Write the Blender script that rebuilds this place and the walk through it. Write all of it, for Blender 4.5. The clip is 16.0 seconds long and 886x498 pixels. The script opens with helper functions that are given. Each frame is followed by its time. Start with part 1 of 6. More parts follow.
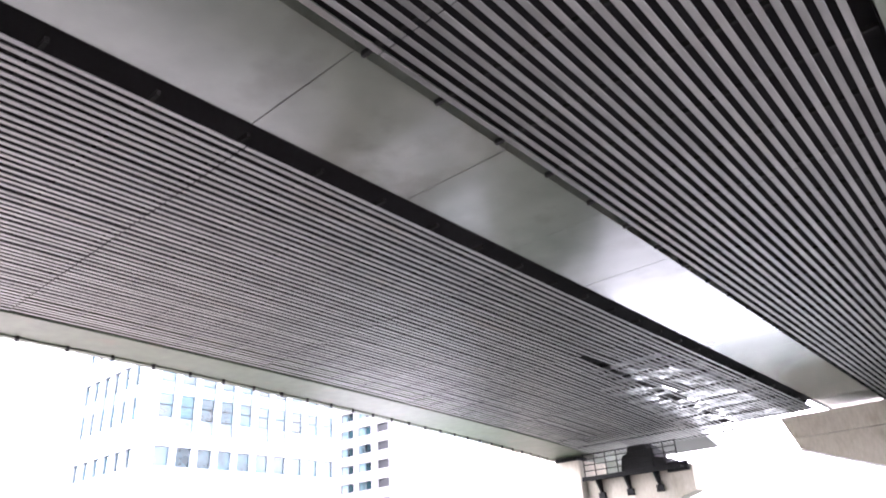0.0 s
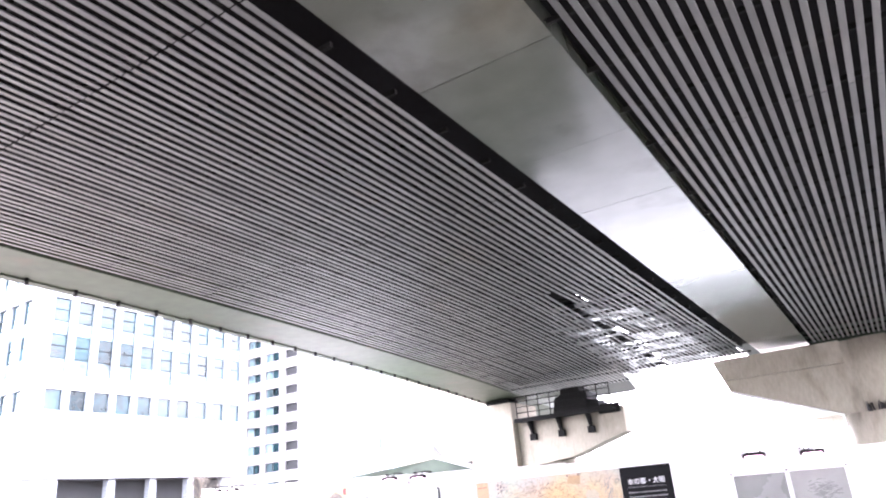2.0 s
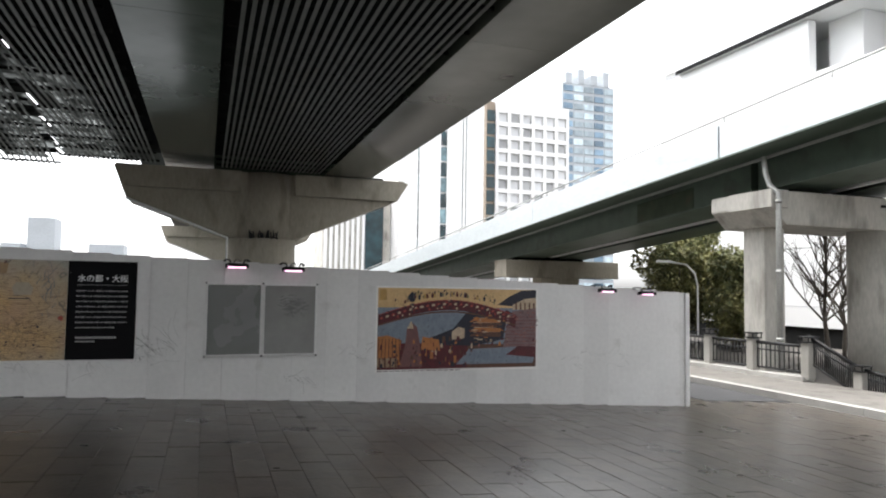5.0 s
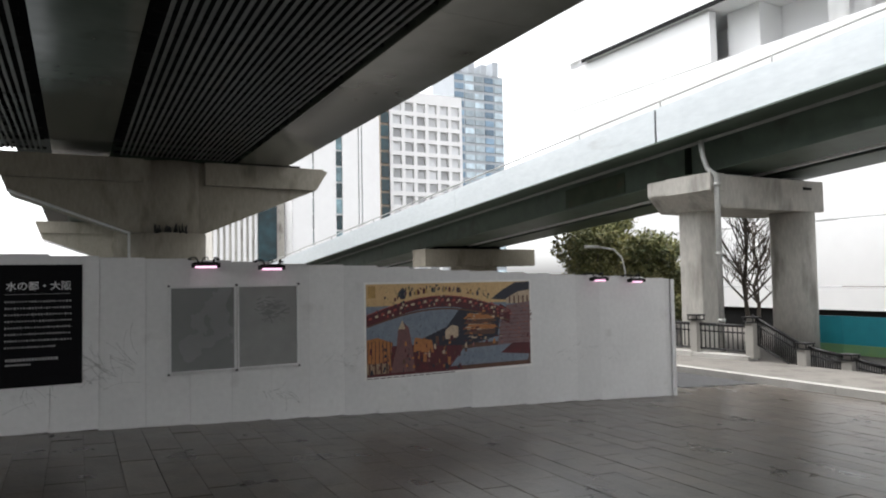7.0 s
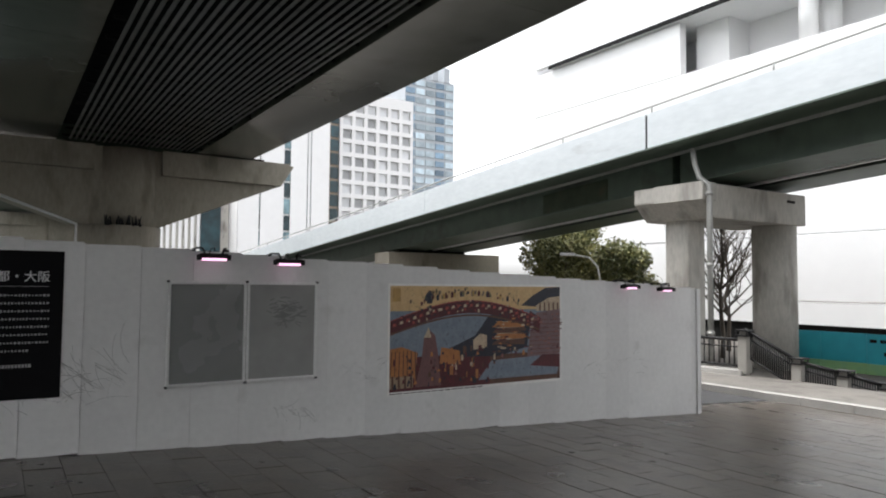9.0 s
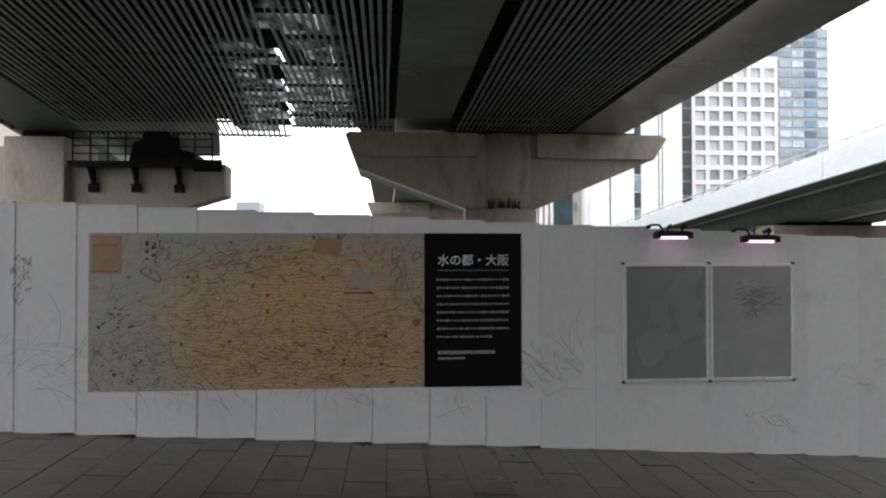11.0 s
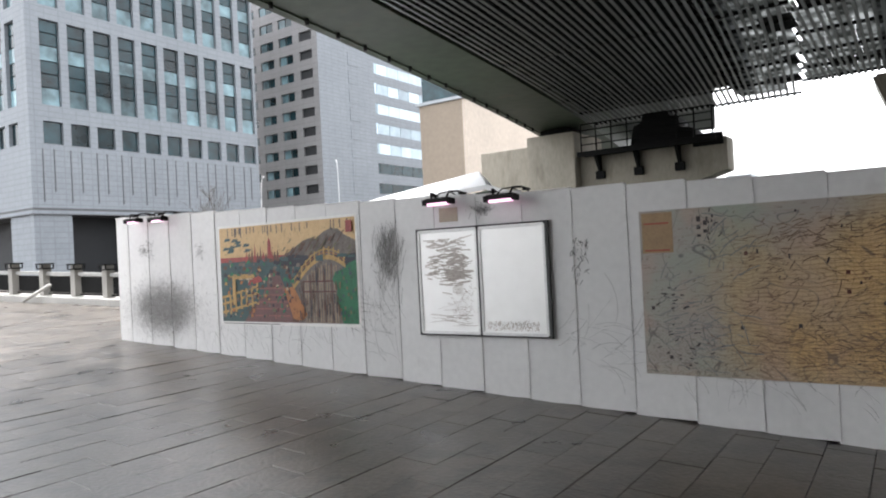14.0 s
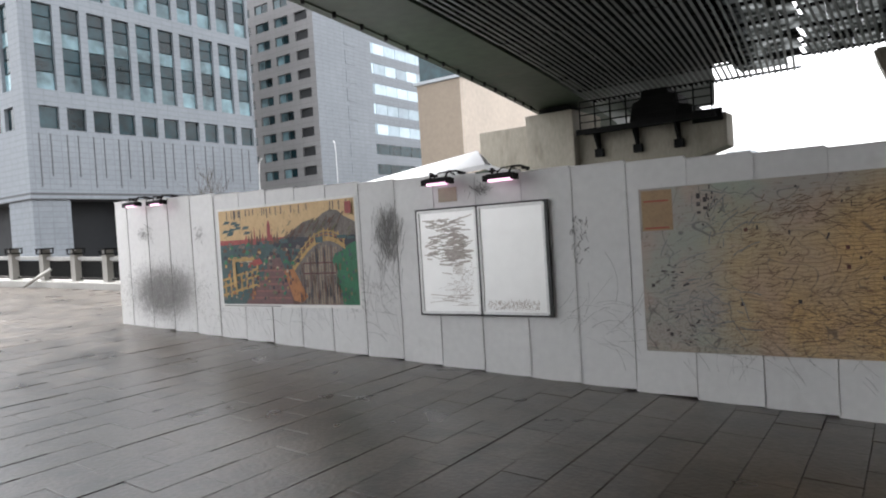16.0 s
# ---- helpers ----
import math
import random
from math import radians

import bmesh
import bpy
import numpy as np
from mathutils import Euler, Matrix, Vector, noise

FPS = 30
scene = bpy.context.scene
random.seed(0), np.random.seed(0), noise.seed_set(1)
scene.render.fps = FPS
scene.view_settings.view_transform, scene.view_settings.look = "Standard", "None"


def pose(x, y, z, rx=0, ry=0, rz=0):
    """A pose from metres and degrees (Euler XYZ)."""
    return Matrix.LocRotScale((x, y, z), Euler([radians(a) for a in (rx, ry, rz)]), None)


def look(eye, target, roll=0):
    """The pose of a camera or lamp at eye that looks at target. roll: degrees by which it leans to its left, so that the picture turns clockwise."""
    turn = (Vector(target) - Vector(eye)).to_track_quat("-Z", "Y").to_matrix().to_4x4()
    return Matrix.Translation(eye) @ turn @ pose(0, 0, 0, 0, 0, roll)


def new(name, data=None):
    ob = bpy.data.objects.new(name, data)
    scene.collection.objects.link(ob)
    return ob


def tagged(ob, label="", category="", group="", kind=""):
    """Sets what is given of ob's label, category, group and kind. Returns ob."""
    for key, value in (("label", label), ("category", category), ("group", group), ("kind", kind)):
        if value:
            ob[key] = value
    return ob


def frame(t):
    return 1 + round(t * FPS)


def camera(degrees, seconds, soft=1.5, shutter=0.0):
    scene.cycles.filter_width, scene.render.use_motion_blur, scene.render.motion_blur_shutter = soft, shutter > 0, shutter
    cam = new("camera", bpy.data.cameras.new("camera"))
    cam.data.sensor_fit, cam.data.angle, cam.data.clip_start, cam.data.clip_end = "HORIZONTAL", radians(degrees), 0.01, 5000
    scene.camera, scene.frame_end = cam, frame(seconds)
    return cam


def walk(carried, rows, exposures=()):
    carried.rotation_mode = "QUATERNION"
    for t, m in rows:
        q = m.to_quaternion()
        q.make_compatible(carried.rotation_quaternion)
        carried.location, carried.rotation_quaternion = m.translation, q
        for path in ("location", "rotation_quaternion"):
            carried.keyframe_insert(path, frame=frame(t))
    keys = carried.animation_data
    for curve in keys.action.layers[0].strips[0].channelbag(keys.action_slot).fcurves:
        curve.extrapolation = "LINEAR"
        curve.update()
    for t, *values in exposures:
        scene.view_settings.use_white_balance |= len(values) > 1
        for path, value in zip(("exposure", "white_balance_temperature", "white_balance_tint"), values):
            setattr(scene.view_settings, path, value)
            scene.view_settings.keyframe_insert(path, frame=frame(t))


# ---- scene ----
cam = camera(65.6, 16.0, soft=2.0)
PATH = [
    (0, (0.037, -0.389, 1.311), (-1.109, 1.009, 2.168), -3.8),
    (0.5, (-0.487, -0.326, 1.358), (-1.547, 1.166, 2.163), -4.1),
    (1, (-0.993, -0.24, 1.412), (-2.008, 1.267, 2.248), -4.5),
    (1.5, (-1.539, -0.139, 1.474), (-2.472, 1.444, 2.263), -5.0),
    (2, (-2.131, -0.036, 1.545), (-3.106, 1.564, 2.244), -4.9),
    (2.5, (-2.688, 0.055, 1.61), (-3.546, 1.762, 2.201), -4.5),
    (3, (-3.208, 0.215, 1.597), (-3.988, 2.017, 1.978), -3.5),
    (3.5, (-3.659, 0.525, 1.52), (-4.168, 2.455, 1.645), -2.2),
    (4, (-3.95, 0.788, 1.51), (-3.99, 2.78, 1.679), -2.0),
    (4.5, (-4.209, 1.042, 1.57), (-3.782, 2.987, 1.758), -0.2),
    (5, (-4.495, 1.35, 1.598), (-3.847, 3.238, 1.716), 0.9),
    (5.2, (-4.597, 1.522, 1.605), (-3.873, 3.384, 1.718), 0.8),
    (7.3, (-5.559, 3.192, 1.674), (-4.57, 4.927, 1.777), -0.4),
    (7.5, (-5.591, 3.343, 1.658), (-4.558, 5.051, 1.785), 0.3),
    (8, (-5.635, 3.785, 1.643), (-4.579, 5.482, 1.739), 1.0),
    (8.2, (-5.718, 3.938, 1.637), (-4.616, 5.604, 1.741), 0.5),
    (10.3, (-6.219, 5.456, 1.635), (-5.398, 7.279, 1.675), 0.6),
    (10.5, (-6.316, 5.577, 1.656), (-5.696, 7.478, 1.648), -0.5),
    (10.6, (-6.366, 5.633, 1.66), (-5.801, 7.552, 1.679), -0.2),
    (11, (-6.604, 5.83, 1.663), (-6.439, 7.822, 1.7), -0.1),
    (11.5, (-6.833, 6.027, 1.677), (-6.822, 8.026, 1.716), 0.1),
    (12, (-6.93, 6.251, 1.664), (-7.02, 8.248, 1.724), -1.4),
    (12.5, (-6.99, 6.35, 1.664), (-7.127, 8.345, 1.711), -1.0),
    (13, (-7.068, 6.342, 1.661), (-7.399, 8.314, 1.691), -1.8),
    (13.5, (-7.154, 6.258, 1.66), (-7.964, 8.086, 1.706), -2.6),
    (14, (-7.207, 6.212, 1.653), (-8.342, 7.859, 1.665), -2.9),
    (14.5, (-7.206, 6.212, 1.653), (-8.375, 7.835, 1.66), -3.1),
    (15, (-7.195, 6.207, 1.653), (-8.307, 7.869, 1.622), -3.2),
    (15.5, (-7.207, 6.212, 1.653), (-8.328, 7.867, 1.613), -3.6),
    (16, (-7.21, 6.213, 1.654), (-8.346, 7.858, 1.608), -3.6),
]
EXPOSURES = [(0, 5.45, 6150, 26), (2.0, 5.35, 6150, 26), (2.6, 4.95, 6200, 24), (3.0, 4.15, 6400, 20), (3.5, 3.0, 6600, 14), (4.1, 2.75, 6450, 12), (5.0, 2.25, 6450, 10), (7.5, 1.9, 6450, 10), (8.2, 1.9, 6450, 10), (10.5, 1.82, 6400, 11), (11.5, 2.45, 6400, 11), (12.5, 2.55, 6400, 11), (13.4, 2.72, 6350, 11), (14.2, 2.4, 6400, 11), (16.0, 2.28, 6400, 11)]
walk(cam, [(t, look(eye, target, roll)) for t, eye, target, roll in PATH], EXPOSURES)

# late-winter overcast day: bright sky, weak wide sun
world = bpy.data.worlds.new("overcast_sky")
scene.world = world
world.use_nodes = True
wn, wl = world.node_tree.nodes, world.node_tree.links
sky = wn.new("ShaderNodeTexSky")
sky.sky_type, sky.sun_disc = "NISHITA", False
sky.sun_elevation, sky.sun_rotation = radians(74), radians(-55)
sky.air_density, sky.dust_density, sky.ozone_density = 1.0, 3.0, 1.0
grey = wn.new("ShaderNodeHueSaturation")
grey.inputs["Saturation"].default_value = 0.1
wl.new(sky.outputs[0], grey.inputs["Color"])
wl.new(grey.outputs[0], wn["Background"].inputs[0])
wn["Background"].inputs[1].default_value = 0.15
sun = new("sun", bpy.data.lights.new("sun", "SUN"))
sun.data.energy, sun.data.angle, sun.data.color = 0.8, radians(45), (1.0, 0.96, 0.9)
SUN_TURN, SUN_UP = radians(-55), radians(74)
sun.matrix_world = look((0, 0, 60), (-60 * math.sin(SUN_TURN) * math.cos(SUN_UP), -60 * math.cos(SUN_TURN) * math.cos(SUN_UP), 60 - 60 * math.sin(SUN_UP)))


# ---- materials ----
def material(name, a, b=None, rough=0.6, metal=0.0, grain=30.0, blotch=1.2, bump=0.1, dirt=None, dirt_at=(0.6, 0.75), stretch=(1, 1, 1), spec=0.5, vary=0.0, course=None):
    """Two colours mixed by a fine and a coarse noise, dirt patches, relief and uneven gloss, at world size."""
    m = bpy.data.materials.new(name)
    m.use_nodes = True
    n, l = m.node_tree.nodes, m.node_tree.links
    bsdf = n["Principled BSDF"]
    geo, mapping = n.new("ShaderNodeNewGeometry"), n.new("ShaderNodeMapping")
    mapping.inputs["Scale"].default_value = stretch
    l.new(geo.outputs["Position"], mapping.inputs[0])

    def noise_of(scale, detail=4.0):
        t = n.new("ShaderNodeTexNoise")
        t.inputs["Scale"].default_value, t.inputs["Detail"].default_value = scale, detail
        l.new(mapping.outputs[0], t.inputs["Vector"])
        return t.outputs[0]

    fine, coarse = noise_of(grain), noise_of(blotch)
    add = n.new("ShaderNodeMath")
    add.operation = "ADD"
    half = n.new("ShaderNodeMath")
    half.operation = "MULTIPLY"
    half.inputs[1].default_value = 0.5
    l.new(fine, add.inputs[0]), l.new(coarse, add.inputs[1]), l.new(add.outputs[0], half.inputs[0])
    ramp = n.new("ShaderNodeValToRGB")
    ramp.color_ramp.elements[0].position, ramp.color_ramp.elements[1].position = 0.35, 0.65
    b = b or tuple(c * 0.82 for c in a)
    ramp.color_ramp.elements[0].color, ramp.color_ramp.elements[1].color = (*b, 1), (*a, 1)
    l.new(half.outputs[0], ramp.inputs[0])
    colour = ramp.outputs[0]
    if dirt:
        patch = noise_of(blotch * 2.3, 8.0)
        edge = n.new("ShaderNodeMapRange")
        edge.inputs["From Min"].default_value, edge.inputs["From Max"].default_value = dirt_at
        edge.inputs["To Max"].default_value = 0.8
        l.new(patch, edge.inputs["Value"])
        mix = n.new("ShaderNodeMix")
        mix.data_type = "RGBA"
        l.new(edge.outputs[0], mix.inputs["Factor"]), l.new(colour, mix.inputs["A"])
        mix.inputs["B"].default_value = (*dirt, 1)
        colour = mix.outputs["Result"]
    if course:
        sep, along, plan = n.new("ShaderNodeSeparateXYZ"), n.new("ShaderNodeMath"), n.new("ShaderNodeCombineXYZ")
        along.operation = "ADD"
        l.new(geo.outputs["Position"], sep.inputs[0])
        l.new(sep.outputs[0], along.inputs[0]), l.new(sep.outputs[1], along.inputs[1])
        l.new(along.outputs[0], plan.inputs[0]), l.new(sep.outputs[2], plan.inputs[1])
        tiles = n.new("ShaderNodeTexBrick")
        tiles.offset = 0.0
        tiles.inputs["Scale"].default_value, tiles.inputs["Mortar Size"].default_value = 1.0, 0.05
        tiles.inputs["Brick Width"].default_value, tiles.inputs["Row Height"].default_value = course
        tiles.inputs["Color1"].default_value, tiles.inputs["Color2"].default_value, tiles.inputs["Mortar"].default_value = (1, 1, 1, 1), (0.94, 0.94, 0.94, 1), (0.8, 0.8, 0.8, 1)
        l.new(plan.outputs[0], tiles.inputs["Vector"])
        grid = n.new("ShaderNodeMix")
        grid.data_type, grid.blend_type = "RGBA", "MULTIPLY"
        grid.inputs["Factor"].default_value = 1.0
        l.new(colour, grid.inputs["A"]), l.new(tiles.outputs[0], grid.inputs["B"])
        colour = grid.outputs["Result"]
    if vary:
        info, rng = n.new("ShaderNodeObjectInfo"), n.new("ShaderNodeMapRange")
        isl, sm = n.new("ShaderNodeNewGeometry"), n.new("ShaderNodeMath")
        sm.operation = "ADD"
        l.new(info.outputs["Random"], sm.inputs[0]), l.new(isl.outputs["Random Per Island"], sm.inputs[1])
        fr = n.new("ShaderNodeMath")
        fr.operation = "FRACT"
        l.new(sm.outputs[0], fr.inputs[0])
        rng.inputs["To Min"].default_value, rng.inputs["To Max"].default_value = 1 - vary, 1 + vary
        l.new(fr.outputs[0], rng.inputs["Value"])
        hs = n.new("ShaderNodeHueSaturation")
        l.new(rng.outputs[0], hs.inputs["Value"]), l.new(colour, hs.inputs["Color"])
        colour = hs.outputs[0]
    l.new(colour, bsdf.inputs["Base Color"])
    gloss = n.new("ShaderNodeMapRange")
    gloss.inputs["To Min"].default_value, gloss.inputs["To Max"].default_value = max(rough - 0.1, 0.02), min(rough + 0.12, 1)
    l.new(coarse, gloss.inputs["Value"]), l.new(gloss.outputs[0], bsdf.inputs["Roughness"])
    bsdf.inputs["Metallic"].default_value = metal
    bsdf.inputs["Specular IOR Level"].default_value = spec
    if bump:
        bp = n.new("ShaderNodeBump")
        bp.inputs["Strength"].default_value, bp.inputs["Distance"].default_value = bump, 0.02
        l.new(fine, bp.inputs["Height"]), l.new(bp.outputs[0], bsdf.inputs["Normal"])
    return m


def glowing(name, colour, strength):
    m = bpy.data.materials.new(name)
    m.use_nodes = True
    b = m.node_tree.nodes["Principled BSDF"]
    b.inputs["Base Color"].default_value = (0.8, 0.8, 0.8, 1)
    b.inputs["Emission Color"].default_value, b.inputs["Emission Strength"].default_value = (*colour, 1), strength
    return m


def glass(name, tint, dark=0.2):
    m = material(name, tint, tuple(c * dark for c in tint), rough=0.08, bump=0.0, grain=0.7, blotch=0.25, spec=0.4, vary=0.4)
    return m


PAVING = material("stone_paving", (0.118, 0.096, 0.075), (0.05, 0.042, 0.034), 0.3, grain=30, blotch=1.7, bump=0.2, dirt=(0.042, 0.036, 0.031), dirt_at=(0.46, 0.66), vary=0.16, spec=0.9)
GROUND = material("dark_joint_ground", (0.1, 0.09, 0.08), rough=0.85, bump=0.2)
ASPHALT = material("asphalt", (0.07, 0.07, 0.072), (0.045, 0.045, 0.047), 0.8, grain=120, bump=0.4)
KERB = material("pale_kerb_stone", (0.5, 0.49, 0.465), (0.33, 0.32, 0.3), 0.8, grain=50, bump=0.3)
PALE_PAVING = material("beige_paving", (0.2, 0.186, 0.168), (0.13, 0.121, 0.11), 0.8, grain=60, blotch=0.8, bump=0.3, dirt=(0.085, 0.076, 0.067), dirt_at=(0.5, 0.7))
PANEL = material("white_painted_steel", (0.75, 0.745, 0.735), (0.67, 0.665, 0.657), 0.4, grain=14, blotch=1.5, bump=0.02, dirt=(0.5, 0.49, 0.47), dirt_at=(0.62, 0.85), vary=0.05)
SCUFF = material("dark_scuff", (0.16, 0.157, 0.153), (0.3, 0.29, 0.28), 0.8, grain=60, bump=0.0)
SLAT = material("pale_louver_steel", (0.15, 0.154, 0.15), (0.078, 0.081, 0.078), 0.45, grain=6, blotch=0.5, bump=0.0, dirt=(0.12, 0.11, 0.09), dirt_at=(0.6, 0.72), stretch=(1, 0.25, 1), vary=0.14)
DARK_STEEL = material("blackened_steel", (0.018, 0.018, 0.018), (0.01, 0.01, 0.01), 0.8, bump=0.05, spec=0.1)
GIRDER = material("grey_green_girder_paint", (0.122, 0.136, 0.115), (0.09, 0.103, 0.086), 0.13, grain=1.3, blotch=0.35, bump=0.03, dirt=(0.055, 0.055, 0.045), dirt_at=(0.6, 0.8))
GIRDER_PALE = material("weathered_girder_paint", (0.07, 0.088, 0.06), (0.043, 0.056, 0.038), 0.5, grain=3, blotch=0.6, bump=0.05, dirt=(0.085, 0.073, 0.05), dirt_at=(0.58, 0.75), spec=0.2)
RAMP_GREEN = material("green_ramp_steel", (0.1, 0.135, 0.105), (0.07, 0.095, 0.075), 0.5, grain=2, blotch=0.5, bump=0.03, dirt=(0.05, 0.05, 0.04), dirt_at=(0.55, 0.75))
FASCIA = material("pale_blue_parapet", (0.64, 0.68, 0.7), (0.54, 0.58, 0.6), 0.5, grain=8, blotch=0.6, bump=0.05, dirt=(0.3, 0.3, 0.29), dirt_at=(0.66, 0.85), stretch=(1, 0.3, 1))
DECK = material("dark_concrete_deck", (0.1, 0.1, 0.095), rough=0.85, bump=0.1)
CONCRETE = material("beige_concrete", (0.36, 0.325, 0.265), (0.27, 0.245, 0.2), 0.75, grain=12, blotch=0.7, bump=0.12, dirt=(0.15, 0.135, 0.105), dirt_at=(0.56, 0.75), stretch=(1, 1, 0.35))
GREY_CONCRETE = material("grey_concrete", (0.54, 0.52, 0.475), (0.4, 0.385, 0.35), 0.8, grain=14, blotch=0.6, bump=0.12, dirt=(0.13, 0.115, 0.1), dirt_at=(0.52, 0.72), stretch=(1, 1, 0.3))
FRAME = material("silver_aluminium_frame", (0.8, 0.8, 0.79), rough=0.35, metal=0.2, bump=0.02)
DARK_FRAME = material("black_corner_edge", (0.05, 0.05, 0.05), rough=0.5, bump=0.0)
BOARD_GREY = material("grey_board_face", (0.235, 0.24, 0.235), (0.19, 0.195, 0.19), 0.25, grain=3, blotch=1.2, bump=0.0, spec=0.8)
BOARD_GREY2 = material("grey_board_face_worn", (0.31, 0.31, 0.3), (0.23, 0.23, 0.225), 0.3, grain=3, blotch=1.6, bump=0.0, spec=0.8, dirt=(0.25, 0.25, 0.24), dirt_at=(0.55, 0.7))
BOARD_WHITE = material("white_board_face", (0.93, 0.93, 0.91), (0.88, 0.88, 0.86), 0.34, metal=0.3, grain=6, blotch=1.5, bump=0.0, spec=1.0, dirt=(0.5, 0.46, 0.4), dirt_at=(0.66, 0.8))
PAPER = material("white_poster_paper", (0.9, 0.89, 0.86), rough=0.6, bump=0.0)
BLACK_PANEL = material("black_printed_panel", (0.006, 0.006, 0.007), rough=0.6, bump=0.0, spec=0.12)
LETTER = material("white_lettering", (0.8, 0.8, 0.8), rough=0.6, bump=0.0)
LETTER_DIM = material("pale_grey_lettering", (0.36, 0.36, 0.36), rough=0.6, bump=0.0)
TUBE = glowing("lit_pink_tube", (1.0, 0.5, 0.76), 0.5)
LAMP_BODY = material("dark_lamp_housing", (0.02, 0.018, 0.018), rough=0.75, bump=0.05, spec=0.2)
IRON = material("black_iron", (0.02, 0.02, 0.021), rough=0.5, metal=0.3, bump=0.1)
POST_STONE = material("granite_post", (0.36, 0.345, 0.32), (0.26, 0.25, 0.23), 0.75, grain=90, bump=0.2)
TILE_GREY = material("pale_grey_facade_tile", (0.238, 0.262, 0.288), (0.196, 0.217, 0.24), 0.6, grain=2, blotch=0.15, bump=0.03, course=(1.55, 0.62))
TILE_GREY2 = material("grey_tower_facade", (0.25, 0.248, 0.252), (0.21, 0.208, 0.212), 0.6, grain=2, blotch=0.15, bump=0.03, course=(2.4, 1.05))
TILE_DARK = material("blue_grey_facade", (0.4, 0.43, 0.46), rough=0.55, grain=2, blotch=0.15, bump=0.03)
GROOVE = material("painted_groove_shade", (0.09, 0.093, 0.1), rough=0.7, grain=2, blotch=0.15, bump=0.0)
BROWN = material("brown_facade", (0.30, 0.245, 0.19), rough=0.7, grain=2, blotch=0.2, bump=0.03)
BEIGE_WALL = material("beige_facade", (0.58, 0.5, 0.42), rough=0.7, grain=2, blotch=0.2, bump=0.03)
WHITE_WALL = material("white_facade", (0.74, 0.74, 0.74), (0.7, 0.7, 0.7), 0.5, grain=1, blotch=0.2, bump=0.02)
PANE = glass("reflective_window_glass", (0.016, 0.05, 0.062))
PANE_TEAL = glass("teal_spandrel_glass", (0.2, 0.32, 0.36))
PANE_BLUE = glass("pale_blue_curtain_glass", (0.5, 0.6, 0.66), 0.55)
# sky reflection put into the pane colour
PANE_BRIGHT = glass("glass_with_painted_sky", (0.5, 0.62, 0.7), 0.75)
PANE_PALE = glass("pale_hazy_window_glass", (0.52, 0.53, 0.54), 0.85)
PANE_SKY = glass("sky_blue_curtain_glass", (0.2, 0.3, 0.4), 0.6)
# near-black colour that stands in for the shade between the slats
GAP_SHADE = material("black_gap_shade", (0.008, 0.008, 0.009), rough=0.9, grain=4, bump=0.0, spec=0.1)
RECESS_DARK = material("dark_recess", (0.02, 0.022, 0.025), rough=0.7, bump=0.0)
BARK = material("grey_bark", (0.1, 0.085, 0.07), (0.06, 0.05, 0.04), 0.9, grain=60, bump=0.5)
LEAF = material("evergreen_leaf", (0.23, 0.215, 0.08), (0.065, 0.085, 0.03), 0.6, grain=2.0, blotch=0.5, bump=0.0, vary=0.5)
HOARD_BLUE = material("teal_site_hoarding", (0.035, 0.42, 0.5), (0.03, 0.35, 0.44), 0.5, grain=3, blotch=0.5, bump=0.0)
HOARD_GREEN = material("light_green_site_hoarding", (0.3, 0.5, 0.18), (0.2, 0.42, 0.25), 0.5, grain=2, blotch=0.4, bump=0.0)
GALV = material("galvanised_pipe", (0.42, 0.42, 0.4), (0.3, 0.3, 0.29), 0.5, metal=0.4, grain=20, bump=0.05)
# translucent sheet, mottled; its glow stands in for grey surfaces lit by daylight
CELL_GLOW = bpy.data.materials.new("translucent_glow_sheet")
CELL_GLOW.use_nodes = True
sn, sl = CELL_GLOW.node_tree.nodes, CELL_GLOW.node_tree.links
through_light, mottle, tone = sn.new("ShaderNodeBsdfTranslucent"), sn.new("ShaderNodeTexNoise"), sn.new("ShaderNodeValToRGB")
mottle.inputs["Scale"].default_value, mottle.inputs["Detail"].default_value = 2.2, 6
tone.color_ramp.elements[0].position, tone.color_ramp.elements[1].position = 0.38, 0.68
tone.color_ramp.elements[0].color, tone.color_ramp.elements[1].color = (0.055, 0.058, 0.055, 1), (0.32, 0.33, 0.33, 1)
sl.new(sn.new("ShaderNodeNewGeometry").outputs["Position"], mottle.inputs["Vector"])
sl.new(mottle.outputs[0], tone.inputs[0]), sl.new(tone.outputs[0], through_light.inputs[0])
sl.new(through_light.outputs[0], sn["Material Output"].inputs["Surface"])
INK_SMUDGE = material("grey_smudge", (0.17, 0.172, 0.17), (0.21, 0.212, 0.21), 0.5, bump=0.0)
WATER = material("river_water", (0.03, 0.04, 0.035), (0.02, 0.028, 0.025), 0.12, grain=3, blotch=0.6, bump=0.25)
PEN = material("marker_scribble", (0.42, 0.37, 0.33), (0.66, 0.61, 0.57), 0.7, grain=40, bump=0.0)


# ---- mesh helpers ----
def mesh_of(name, bm, mat):
    me = bpy.data.meshes.new(name)
    bm.to_mesh(me)
    bm.free()
    for x in mat if isinstance(mat, (list, tuple)) else (mat,):
        me.materials.append(x)
    return me


def part(name, bm, mat, parent=None, label=""):
    ob = new(name, mesh_of(name, bm, mat))
    if parent:
        ob.parent = parent
        ob.matrix_parent_inverse = parent.matrix_world.inverted()
    return tagged(ob, label)


def empty(name, at=(0, 0, 0), label="", category="", group="", kind=""):
    ob = new(name)
    ob.empty_display_size = 0.1
    ob.matrix_basis = Matrix.Translation(at)
    ob.matrix_world = ob.matrix_basis
    return tagged(ob, label, category, group, kind)


